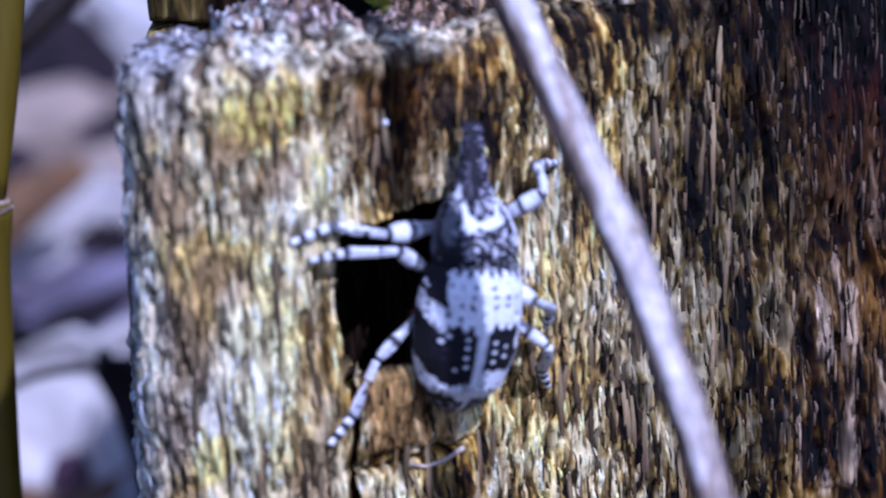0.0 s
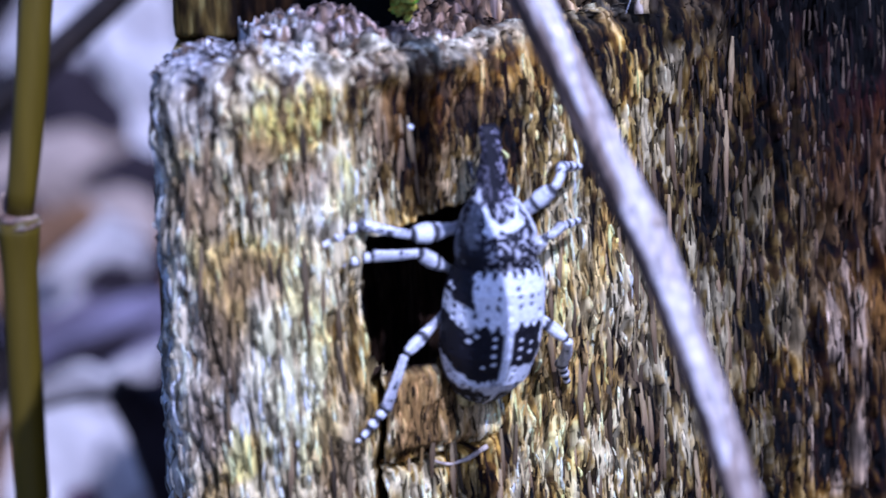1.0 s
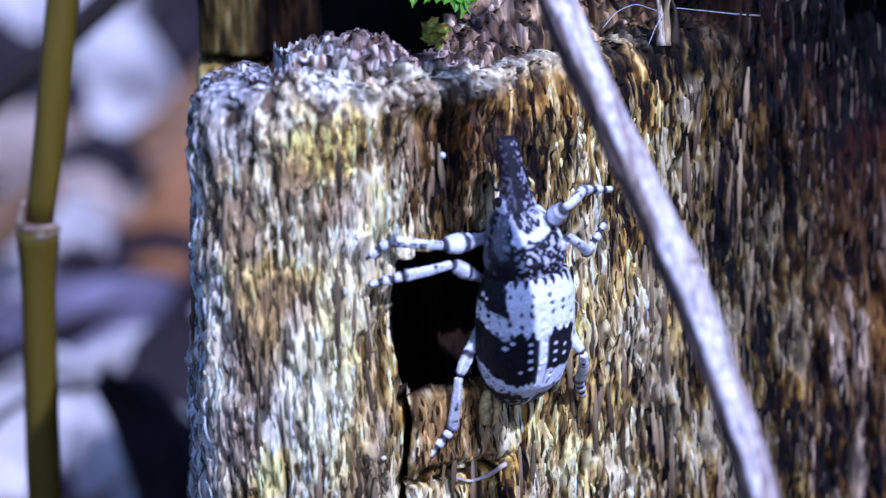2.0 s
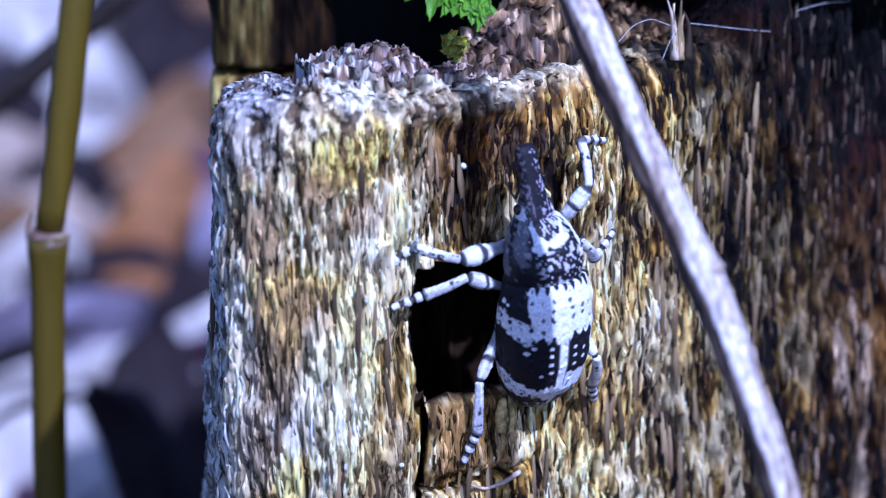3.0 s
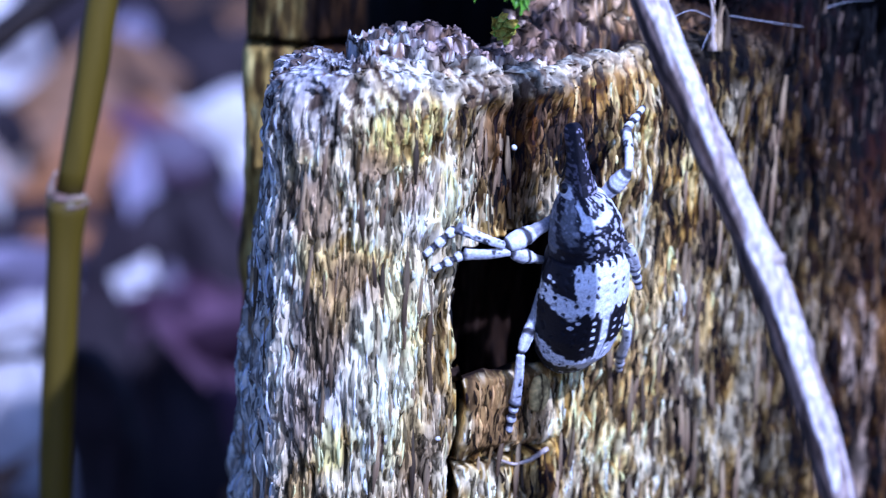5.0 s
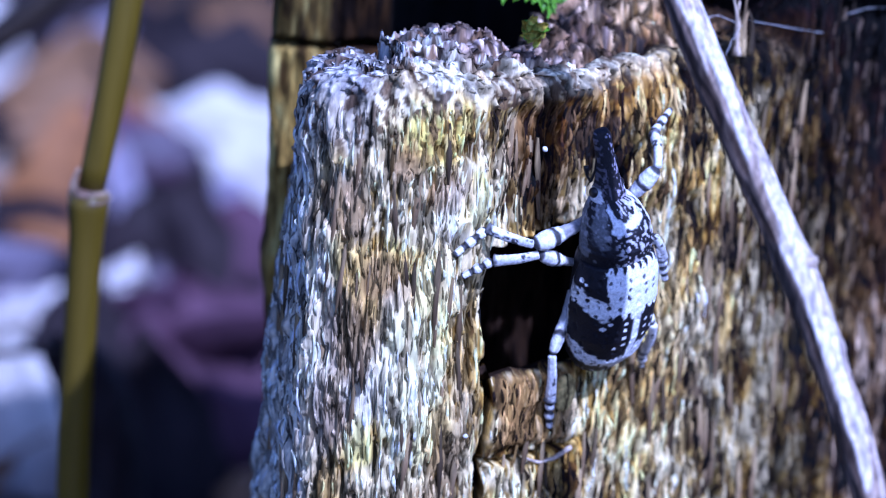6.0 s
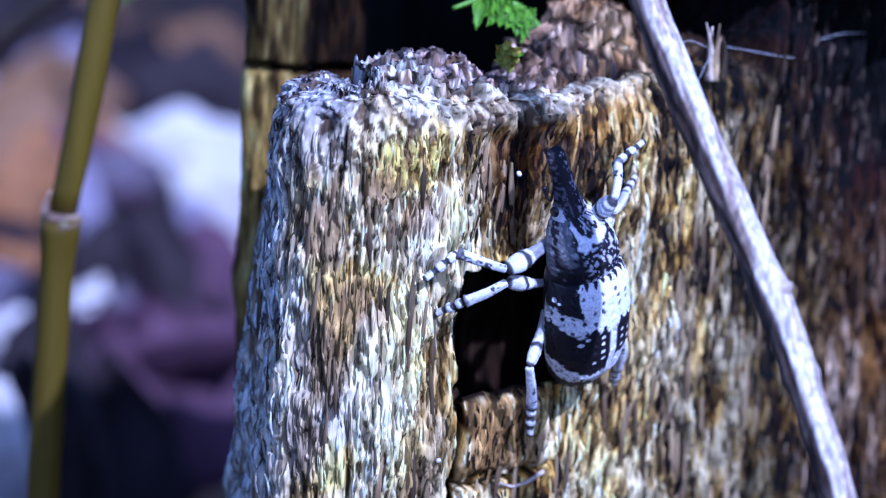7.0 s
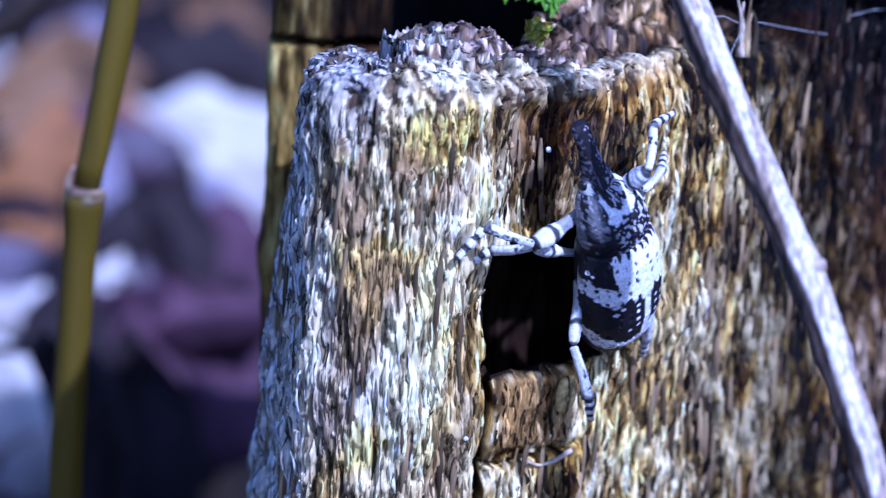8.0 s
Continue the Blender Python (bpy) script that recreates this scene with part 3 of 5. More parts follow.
def slab(name, x0, x1, y, z0, z1, thick, seed, dim, lean=0.0, curve=0.0, groove=None, lit_edge=0.0):
    """A standing slab of old wood with fibres, closed all round."""
    u = np.linspace(0, 1, int((x1 - x0) / 0.12) + 1)
    z = np.linspace(z0, z1, 60) if z0 > -20 else np.concatenate([np.linspace(z0, -18, 12)[:-1], np.linspace(-18, 9, 170)[:-1], np.linspace(9, z1, 14)])
    U, Z = np.meshgrid(u, z)
    V = (Z - z0) / (z1 - z0)
    X = x0 + (x1 - x0) * U
    wave = X + 0.3 * grid_noise(X / 3, Z / 5, seed)
    fibre, strand = layered(wave / 0.5, Z / 4, seed + 1), layered(wave / 1.6, Z / 8, seed + 4)
    edge = np.clip(np.minimum(U, 1 - U) * (x1 - x0) / 0.9, 0, 1)
    Y = y + curve * (U - 0.5) ** 2 * 4 - 0.4 * fibre - 0.6 * strand - 0.2 * layered(wave / 0.3, Z / 1.4, seed + 12) + 1.2 * (1 - np.sqrt(1 - (1 - edge) ** 2)) + lean * V
    X = X + 0.35 * layered(Z / 3, U * 3, seed + 7) * (1 - edge)
    cut = np.exp(-(((Z - (groove or 0) + 0.1 * np.sin(X * 2)) / 0.16) ** 2)) * (groove is not None)
    Y = Y + 1.3 * cut
    tone = 0.45 + 0.75 * layered(wave / 0.25, Z / 1.6, seed + 9, 3) + 0.3 * fibre
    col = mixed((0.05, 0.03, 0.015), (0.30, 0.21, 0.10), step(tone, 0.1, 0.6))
    # groove darkened by its own depth, shade put into the colour
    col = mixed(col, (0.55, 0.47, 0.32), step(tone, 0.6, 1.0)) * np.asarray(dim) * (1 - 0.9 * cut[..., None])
    # lit greenish left edge and dimmer remainder, put into the slab's colour
    col = col * mixed((1, 1, 1), mixed((1.7, 1.75, 1.1), (0.5, 0.36, 0.28), step(U + 0.25 * strand, 0.3, 0.5)), lit_edge * np.ones_like(U))
    if groove is not None:
        col = col * (1 - 0.72 * step(Z, groove - 0.2, groove + 0.2))[..., None]
    front = np.stack([X, Y, Z], -1)
    rear = front[:, ::-1].copy()
    rear[..., 1] = y + thick
    rear[..., 0] = (rear[..., 0] - rear[..., 0].mean()) * 0.8 + rear[..., 0].mean()
    both = np.concatenate([front, rear], 1)
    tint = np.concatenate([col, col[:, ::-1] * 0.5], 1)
    seam = (both + both[:, ::-1]) / 2
    both = np.concatenate([seam[:1], both, seam[-1:]])
    return sheet_mesh(name, both, WOOD, np.concatenate([tint[:1], tint, tint[-1:]]), closed=True)


def rim_crumbs(xyz, col, solid, count, seed):
    """Crumbled bits of wood lying on the broken top, each a small uneven chip."""
    rng = np.random.RandomState(seed)
    face_rows = int(solid.any(1).nonzero()[0].max())
    r = rng.randint(face_rows - 12, face_rows + 44, count)
    c = rng.randint(5, xyz.shape[1] - 45, count)
    mid = xyz[r, c] + (0, 0, 0.03)
    ring = np.linspace(0, 2 * np.pi, 5)
    size = rng.uniform(0.03, 0.08, (count, 1, 1)) * rng.choice([0.7, 1, 1.5], (count, 1, 1))
    wobble = rng.uniform(0.6, 1.3, (count, 5))
    wobble[:, -1] = wobble[:, 0]
    base = np.stack([np.cos(ring) * wobble, np.sin(ring) * wobble, 0 * wobble - 0.4], -1)
    upper = np.stack([np.cos(ring) * wobble * 0.6, np.sin(ring) * wobble * 0.6, 0 * wobble + 0.5], -1)
    tip = np.zeros((count, 5, 3)) + (0, 0, 0.8)
    pts = np.stack([base, upper, tip], 1)
    a, b = rng.uniform(0, 6.28, count), rng.uniform(-0.9, 0.9, count)
    spin = np.stack([np.stack([np.cos(a), -np.sin(a), 0 * a], -1), np.stack([np.sin(a) * np.cos(b), np.cos(a) * np.cos(b), -np.sin(b)], -1), np.stack([np.sin(a) * np.sin(b), np.cos(a) * np.sin(b), np.cos(b)], -1)], 1)
    pts = np.einsum("nij,nrcj->nrci", spin, pts * (1, 1.7, 1)) * size[..., None] + mid[:, None, None]
    own = col[r, c] * rng.choice([0.22, 0.6, 1.0, 1.6], (count, 1))
    return strips_mesh("rim_crumb", pts, WOOD, np.repeat(np.repeat(np.clip(own, 0.01, 0.85)[:, None, None], 3, 1), 5, 2))


def splinters(xyz, normal, solid, stump):
    """Larger slivers that can be picked apart one by one."""
    rng = np.random.RandomState(17)
    shapes = []
    for k in range(8):
        size, wide = 1.2 + 0.35 * k, 0.07 + 0.01 * k
        t = np.linspace(-0.5, 0.5, 7)
        half = wide * np.sqrt(np.clip(1 - (2.05 * t) ** 2, 0.01, 1)) * (1 + 0.3 * grid_noise(t * 6, t * 0, k))
        bow = 0.05 * np.cos(t * 3) + 0.04 * (k % 3) * (t + 0.5) ** 2
        pts = np.stack([np.stack([-half, -bow + 0.05, t * size], -1), np.stack([0.3 * half, -bow - 0.07, t * size], -1), np.stack([half, -bow + 0.05, t * size], -1)], 1)
        back_row = pts[:, ::-1] * (0.9, 1, 1) + (0, 0.06, 0)
        shapes.append(sheet_mesh("splinter", np.concatenate([pts, back_row], 1), SPLINTER, closed=True))
    ok = np.argwhere(solid & (xyz[..., 2] > -18) & (xyz[..., 2] < 0.3) & (xyz[..., 0] > -12) & (xyz[..., 0] < 14))
    for r, c in ok[rng.randint(len(ok), size=300)]:
        n = normal[c]
        if -3.2 < xyz[r, c, 0] < 4.8 and -13.0 < xyz[r, c, 2] < -2.0:
            continue
        ob = link("splinter", shapes[rng.randint(8)], stump)
        x, y, z = xyz[r, c] + n * 0.02
        ob.matrix_basis = pose(x * MM, y * MM, z * MM, rng.uniform(-4, 3), rng.uniform(-7, 7), math.degrees(math.atan2(n[0], -n[1])))


def rear_shell():
    """The curved back of the hollow trunk, thick, its inner face coloured near black as shade."""
    a = np.linspace(math.pi * 1.02, -0.02 * math.pi, 150)
    z = np.concatenate([np.linspace(GROUND_Z - 1, -30, 20)[:-1], np.linspace(-30, 8, 50)])
    A, Z = np.meshgrid(a, z)
    Z = np.where(Z > -10, -10 + (Z + 10) * (1 - 0.4 * np.sin(A)), Z)
    ridge = 0.5 * layered(A * 14, Z / 7, 271) + 0.8 * layered(A * 5, Z / 16, 274)

    def ring(rx, ry, bump):
        return np.stack([18.5 + (rx + bump) * np.cos(A), 18 + (ry + bump) * np.sin(A), Z + 0 * A], -1)

    inner, outer = ring(25.0, 40.0, ridge), ring(27.5, 43.0, ridge * 1.3)
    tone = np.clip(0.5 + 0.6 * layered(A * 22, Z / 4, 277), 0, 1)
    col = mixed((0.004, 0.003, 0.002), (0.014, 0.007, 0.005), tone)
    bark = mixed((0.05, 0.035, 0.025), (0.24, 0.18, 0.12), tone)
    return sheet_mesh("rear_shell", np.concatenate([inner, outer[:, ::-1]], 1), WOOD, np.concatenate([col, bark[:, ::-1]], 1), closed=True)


def build_stump():
    stump = tagged(new("tree_stump"), "weathered hollow tree stump of fibrous ochre and grey wood", "tree stump")
    xyz, col, normal, solid, gap = stump_shell()
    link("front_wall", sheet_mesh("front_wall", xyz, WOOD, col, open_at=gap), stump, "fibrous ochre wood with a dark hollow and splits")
    tagged(link("wood_fibre", fibre_strands(xyz, col, normal, solid, 15000, 7), stump, "loose pale and dark wood fibres"), kind="stuff")
    splinters(xyz, normal, solid, stump)
    tagged(link("rim_crumb", rim_crumbs(xyz, col, solid, 900, 19), stump, "crumbled grey wood on the broken rim"), kind="stuff")
    link("side_slab", slab("side_slab", -11.2, -5.8, 14.0, GROUND_Z - 1, 10.5, 2.5, 201, (0.62, 0.57, 0.38), groove=1.4, lit_edge=1.0), stump, "upright brown slab with a dark ring groove")
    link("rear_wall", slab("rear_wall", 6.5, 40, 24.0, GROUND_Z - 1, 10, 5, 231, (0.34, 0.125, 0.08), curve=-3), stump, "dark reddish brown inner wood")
    # board added behind the opening, dimmed so its colour holds the shade
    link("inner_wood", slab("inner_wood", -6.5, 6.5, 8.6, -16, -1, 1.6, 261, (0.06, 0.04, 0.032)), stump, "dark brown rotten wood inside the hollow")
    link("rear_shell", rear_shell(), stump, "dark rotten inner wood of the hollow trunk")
    # roof slab added out of view, which keeps the sun out of the hollow
    link("hollow_shade_slab", slab("hollow_shade_slab", -7.5, 34, 10.0, 7.2, 8.6, 36, 291, (0.6, 0.6, 0.55), curve=3), stump, "brown trunk wood above the hollow")
    return stump


build_stump()


# ---- the leaning twig and the green stem ----
def build_twig():
    """Flaking pale bark over dark brown, with ridges along it, a swelling and a side bud."""
    twig = tagged(new("leaning_twig"), "thin pale dry twig with flaking bark leaning against the stump", "twig")
    run = along([(2.9, -2.5, 12.0), (4.8, -6.2, 6.6), (6.75, -8.6, 2.4), (9.0, -11.2, -2.2), (11.1, -14.2, -8), (12.9, -17.2, -14.0), (17.5, -28, -38), (20, -34, -51)], 560)
    z = run[:, 2]
    radius = 0.72 + 0.05 * grid_noise(z / 1.5, z * 0, 301) + 0.10 * np.exp(-((z + 1.8) / 0.5) ** 2) + 0.07 * np.exp(-((z + 5.0) / 0.25) ** 2)
    sides = 64
    angle = np.linspace(0, 2 * np.pi, sides, endpoint=False)[None]
    u, v = 3 * np.cos(angle) + 20 + 0 * z[:, None], 3 * np.sin(angle) + 0.9 * z[:, None] + 90
    ridge = layered(u * 1.4, v * 0.55, 303, 3)
    flake = step(layered(u * 0.8, v * 0.9, 306, 3) + 0.3 * ridge, -0.22, 0.0)
    ahead = np.gradient(run, axis=0)
    ahead /= np.linalg.norm(ahead, axis=1, keepdims=True)
    side = np.cross(ahead, (0.31, 0.9, 0.29))
    side /= np.linalg.norm(side, axis=1, keepdims=True)
    ring = side[:, None] * np.cos(angle)[..., None] + np.cross(ahead, side)[:, None] * np.sin(angle)[..., None]
    xyz = run[:, None] + ring * (radius[:, None] * (0.94 + 0.07 * ridge + 0.06 * flake))[..., None]
    pale = mixed((0.55, 0.47, 0.40), (0.76, 0.69, 0.63), step(ridge, -0.1, 0.4))
    tint = mixed((0.27, 0.20, 0.15), (0.45, 0.35, 0.27), step(ridge, -0.3, 0.3)) * (1 - flake[..., None]) + pale * flake[..., None]
    # the twig's shaded left side, put into its colour as dark brown
    bark = step(-ring[..., 0] + 0.1 * ring[..., 1] + 0.3 * layered(u * 0.6, v * 0.5, 309, 3), 0.30, 0.45)
    tint = mixed(tint, mixed((0.035, 0.022, 0.016), (0.12, 0.075, 0.05), step(ridge, 0.0, 0.4)), 0.92 * bark)
    link("shoot", sheet_mesh("shoot", xyz, WOOD, tint, closed=True), twig, "pale shoot with dark bark left along one side")
    link("bud", tube("bud", along([(9.2, -11.4, -1.9), (9.5, -11.5, -1.7), (9.6, -11.6, -1.55)], 9), np.array([0.5, 0.46, 0.42, 0.37, 0.32, 0.27, 0.22, 0.16, 0.08]), TWIG, 12), twig, "small blunt side bud")


build_twig()


def build_stem():
    stem = tagged(new("green_stem"), "smooth olive green plant stem with a pale node", "stem")
    low = along([(-20.26, 19.0, -51.00), (-20.06, 19.0, -38.69), (-19.97, 19.0, -19.07), (-19.66, 19.0, -10.5), (-19.48, 19.0, -6.91)], 110)
    link("lower_internode", tube("lower_internode", low, 0.80 + 0.20 * np.exp(-(((low[:, 2] + 6.9) / 1.7) ** 2)), STEM, 24), stem)
    high = along([(-19.43, 19.0, -6.91), (-19.04, 19.0, -4.65), (-18.54, 19.0, -2.20), (-17.91, 19.0, 2.51), (-17.22, 19.2, 6.43), (-15.85, 20.0, 18.20), (-12.90, 23.0, 59.40)], 60)
    link("upper_internode", tube("upper_internode", high, np.concatenate([np.linspace(0.66, 0.76, 6), np.linspace(0.76, 0.6, 54)]), STEM, 20), stem)
    ring = along([(-19.50, 19.0, -7.30), (-19.48, 19.0, -7.01), (-19.44, 19.0, -6.71)], 9)
    link("node", tube("node", ring, np.array([0.98, 1.02, 1.04, 1.03, 1.01, 0.98, 0.95, 0.9, 0.8]), COLLAR, 28, 0.16, 311), stem, "pale swollen node ring")
    link("sheath", tube("sheath", along([(-20.11, 18.7, -7.30), (-20.26, 18.6, -6.52), (-20.11, 18.6, -5.93), (-19.97, 18.6, -5.64)], 12), np.linspace(0.27, 0.07, 12), COLLAR, 10, 0.15, 5), stem, "small pale pointed sheath scale")
    branch = tagged(new("dark_twig"), "thin dark dead twig slanting up behind the stem", "twig")
    line = along([(-66, 62, -51), (-48, 62, -27), (-36, 62, -15.5), (-28, 62, -8.6), (-21.4, 62, -3.6), (-14, 64, 3), (-4, 66, 14)], 60)
    link("shoot", tube("shoot", line, np.linspace(1.2, 0.75, 60), DARKTWIG, 12, 0.08, 9), branch)


build_stem()


# ---- the beetle ----
def loft(name, stations, mat, paint, around=72, count=60, power=2.3, pits=None):
    """A closed body along y: stations of (y, half width, height over and under the axis, axis height)."""
    st = np.asarray(stations, float)
    way = np.linspace(0, 1, count)
    own = np.linspace(0, 1, len(st))
    fine = np.stack([np.interp(way, own, st[:, k]) for k in range(5)], 1)
    for _ in range(4):
        fine[1:-1] = (fine[:-2] + 2 * fine[1:-1] + fine[2:]) / 4
    angle = np.linspace(0, 2 * np.pi, around, endpoint=False)
    c, s = np.cos(angle)[None], np.sin(angle)[None]
    cc, ss = np.sign(c) * abs(c) ** (2 / power), np.sign(s) * abs(s) ** (2 / power)
    x = fine[:, 1:2] * cc
    z = fine[:, 4:5] + np.where(s > 0, fine[:, 2:3], fine[:, 3:4]) * ss
    y = fine[:, :1] + 0 * x
    if pits is not None:
        k = 1 - pits(x, y, z)
        x, z = x * k, fine[:, 4:5] + (z - fine[:, 4:5]) * k
    xyz = np.stack([x, y, z], -1)
    xyz[0], xyz[-1] = xyz[0].mean(0), xyz[-1].mean(0)
    return sheet_mesh(name, xyz, mat, paint(x, y, z), closed=True)


JET, CHALK, DUN = (0.012, 0.011, 0.015), (0.89, 0.89, 0.91), (0.42, 0.40, 0.40)


def dots(x, y):
    """Rows of round pits along the wing cases."""
    u, v = x / 0.42 + 0.35 * grid_noise(x / 0.5, y / 0.5, 407), y / 0.40 + 0.35 * grid_noise(x / 0.3, y / 0.3, 408)
    some = np.sin(np.round(u) * 12.99 + np.round(v) * 78.23) * 43758.5
    some = some - np.floor(some)
    return step(np.exp(-(((u - np.round(u)) * 0.42 / 0.085) ** 2 + ((v - np.round(v)) * 0.40 / 0.12) ** 2)), 0.3, 0.5) * step(some, 0.32, 0.45) * (0.7 + 0.3 * some)


def elytra_paint(across, y, z):
    """Scaly white saddle, slanting side bar, tail chevron and midline on black; u runs round the back, left is negative."""
    u = 2.1 * np.arctan2(across, np.maximum(z, -0.4) + 0.55)
    ragged = 0.20 * grid_noise(u / 0.4, y / 0.4, 401) + 0.12 * grid_noise(u / 0.13, y / 0.13, 402)
    a, b = u + ragged, y + 0.16 * grid_noise(u / 0.45, y / 0.45, 403) + 0.10 * grid_noise(u / 0.14, y / 0.14, 404)
    comb = 0.20 * np.cos(u * 2 * np.pi / 0.42)
    saddle = step(a, -1.42, -1.34) * step(-b + comb - 0.16 * (u + 1.0) * (u < -0.6), -0.12, 0.0) * (1 - step(-b + 0.6 * comb - 0.25 * np.clip(u - 1.2, 0, 1), 2.0, 2.1))
    low = b + 0.45 * (a + 2.7)
    bar = step(-low, 0.72, 0.82) * (1 - step(-low, 1.55, 1.68)) * step(a, -2.95, -2.85) * (1 - step(a, -1.4, -1.2))
    hem = (1 - step(u + 0.3 * ragged, -3.0, -2.9)) * step(-y, 0.4, 0.7) * (1 - step(-y, 3.2, 3.6))
    sag = b - 0.13 * np.clip(u, -3, 0.2) ** 2
    tail = step(-sag, 4.42, 4.52) * (1 - step(-sag, 5.2, 5.35)) * (1 - step(u, 0.2, 0.4))
    right = step(u, 0.15, 0.25) * step(-b, 3.75, 3.85) * (1 - step(-b, 5.1, 5.3)) + step(a, 1.45, 1.55) * step(-b, 2.0, 2.2) * (1 - step(-b, 4.6, 4.8))
    stripe = (1 - step(abs(u), 0.15, 0.2)) * step(-y, 0.2, 0.4)
    white = np.clip(np.maximum.reduce([saddle, 0.92 * bar, 0.75 * hem, 0.95 * tail, right, stripe]), 0, 1)
    worn = 0.55 * step(layered(u / 0.2, y / 0.22, 410, 2), 0.28, 0.36) * np.clip(tail + bar, 0, 1)
    pits = dots(u, y) * (abs(u) > 0.21) * step(grid_noise(u / 0.35, y / 0.35, 415), -0.45, -0.2)
    white = np.clip(white - 0.98 * pits - worn, 0, 1)
    beads = sum(np.hypot((u - p) / 0.95, (y - q) / 0.8) < r for p, q, r in ((-2.43, -0.5, 0.13), (-2.2, -0.6, 0.08), (-1.4, -2.6, 0.13), (-1.15, -2.35, 0.10), (-0.5, -2.45, 0.10), (-0.48, -2.8, 0.10), (-0.5, -3.2, 0.12),
                                                                          (-0.46, -3.6, 0.12), (-0.85, -3.75, 0.10), (0.5, -2.6, 0.09), (0.52, -3.0, 0.10), (0.5, -3.4, 0.09), (0.95, -2.8, 0.09), (0.95, -3.2, 0.10)))
    rear = step(-y, 5.3, 5.45) * step(layered(u / 0.15, y / 0.12, 412, 2), 0.05, 0.3) * 0.45
    return mixed(JET, CHALK, np.clip(np.maximum.reduce([white, 0.92 * np.clip(beads, 0, 1), rear]), 0, 1))


def thorax_paint(across, y, z):
    """Black with round scaly specks, chalky flanks, and a pale horseshoe round the base of the snout."""
    u = 1.6 * np.arctan2(across, np.maximum(z + 0.25 * np.clip(y - 0.8, 0, 3), -0.4) + 0.5)
    n = layered(u / 0.22, y / 0.22, 411, 3)
    middle = step(u, -0.95, -0.55)
    speckle = step(grid_noise(u / 0.10, y / 0.12, 414) + 0.35 * n, 0.16, 0.34) * np.clip(middle + 0.3 * step(y, 1.2, 1.5), 0, 1)
    col = mixed(JET, (0.62, 0.60, 0.64), 0.85 * speckle)
    horseshoe = step(y - 0.25 * u**2 + 0.12 * n + 0.28 * step(-u, 0.3, 0.6), 1.66, 1.76) * step(0.8 * abs(u) ** 2 - (y - 1.98) + 0.1 * n, -0.02, 0.06) * (1 - step(abs(u) + 0.3 * n, 0.80, 0.92))
    flank = step(abs(u) + 0.3 * n - 0.25 * (y - 1.0), 1.75, 1.9) * (1 - step(abs(u) + 0.3 * n, 2.7, 2.9)) * step(y + 0.3 * n, 0.45, 0.7)
    link_up = step(abs(u) + 0.2 * n, 0.95, 1.05) * (1 - step(abs(u) + 0.2 * n, 1.55, 1.75)) * step(y, 1.0 + 0.3 * n, 1.3 + 0.3 * n) * (u < 0)
    bright = step(u + 0.2 * n, 1.1, 1.2) * (1 - step(u + 0.2 * n, 1.75, 1.9)) * step(y + 0.2 * n, 0.8, 1.0)
    hem = step(-y + 0.12 * n, -0.34, -0.28) * step(layered(u / 0.25, y * 0, 413), 0.0, 0.15) * middle
    return mixed(col, CHALK, np.clip(np.maximum.reduce([0.95 * horseshoe, (0.15 + 0.3 * (u > 0)) * flank, 0.15 * link_up, 0.9 * bright, 0.5 * hem]), 0, 1))


def head_paint(x, y, z):
    """Black snout with fine violet grey scales and chalky cheeks; its lit right flank is painted paler."""
    n = layered(x / 0.14, y / 0.16, 421, 3)
    cheek = step(abs(x) + 0.2 * n, 0.62, 0.72) * step(-y, -3.2, -2.9)
    flank = step(x + 0.3 * n, 0.08, 0.24) + 0.25 * step(-x + 0.25 * n, 0.3, 0.4)
    scale = step(grid_noise(x / 0.075, y / 0.11, 423) + 0.3 * n, 0.0, 0.25)
    return mixed(mixed(JET, (0.46, 0.42, 0.52), np.clip(0.8 * flank * scale, 0, 1)), CHALK, 0.8 * cheek)


def leg_tint(count, sides, seed, piece):
    """Thighs black at the root and chalk white before the knee, white shins with grey streaks, ringed feet."""
    t, a = np.linspace(0, 1, count)[:, None], np.linspace(0, 2 * np.pi, sides, endpoint=False)[None]
    blotch = grid_noise(t * 9 + 0 * a, 1.6 * np.cos(a) + 5 + 0 * t, 430 + seed) + 0.5 * grid_noise(t * 20 + 0 * a, 3 * np.sin(a) + 9 + 0 * t, 440 + seed)
    if piece == "femur":
        dark = np.maximum(0.62 * (1 - step(t + 0.08 * blotch, 0.45, 0.56)), step(t + 0.03 * blotch, 0.6, 0.63) * (1 - step(t + 0.03 * blotch, 0.68, 0.72)))
        dark = np.maximum(dark, step(t, 0.93, 0.96))
    elif piece == "tibia":
        dark = np.maximum(step(blotch, 0.62, 0.75), 0.9 * step(t + 0.05 * blotch, 0.86, 0.92))
    else:
        dark = step(np.cos(t * 6 * np.pi) + 0.4 * blotch, -0.1, 0.3)
    streak = step(grid_noise(np.cos(a) * 3 + 8 + 0 * t, np.sin(a) * 3 + 8 + t * 2, 450 + seed), 0.1, 0.4)
    return mixed(mixed((0.88, 0.87, 0.88), (0.40, 0.39, 0.42), 0.7 * streak), JET, 0.95 * dark)


LEG_LENGTH = {"fore": (2.7, 2.15, 1.8), "mid": (2.6, 1.95, 1.5), "hind": (2.9, 2.4, 1.5)}


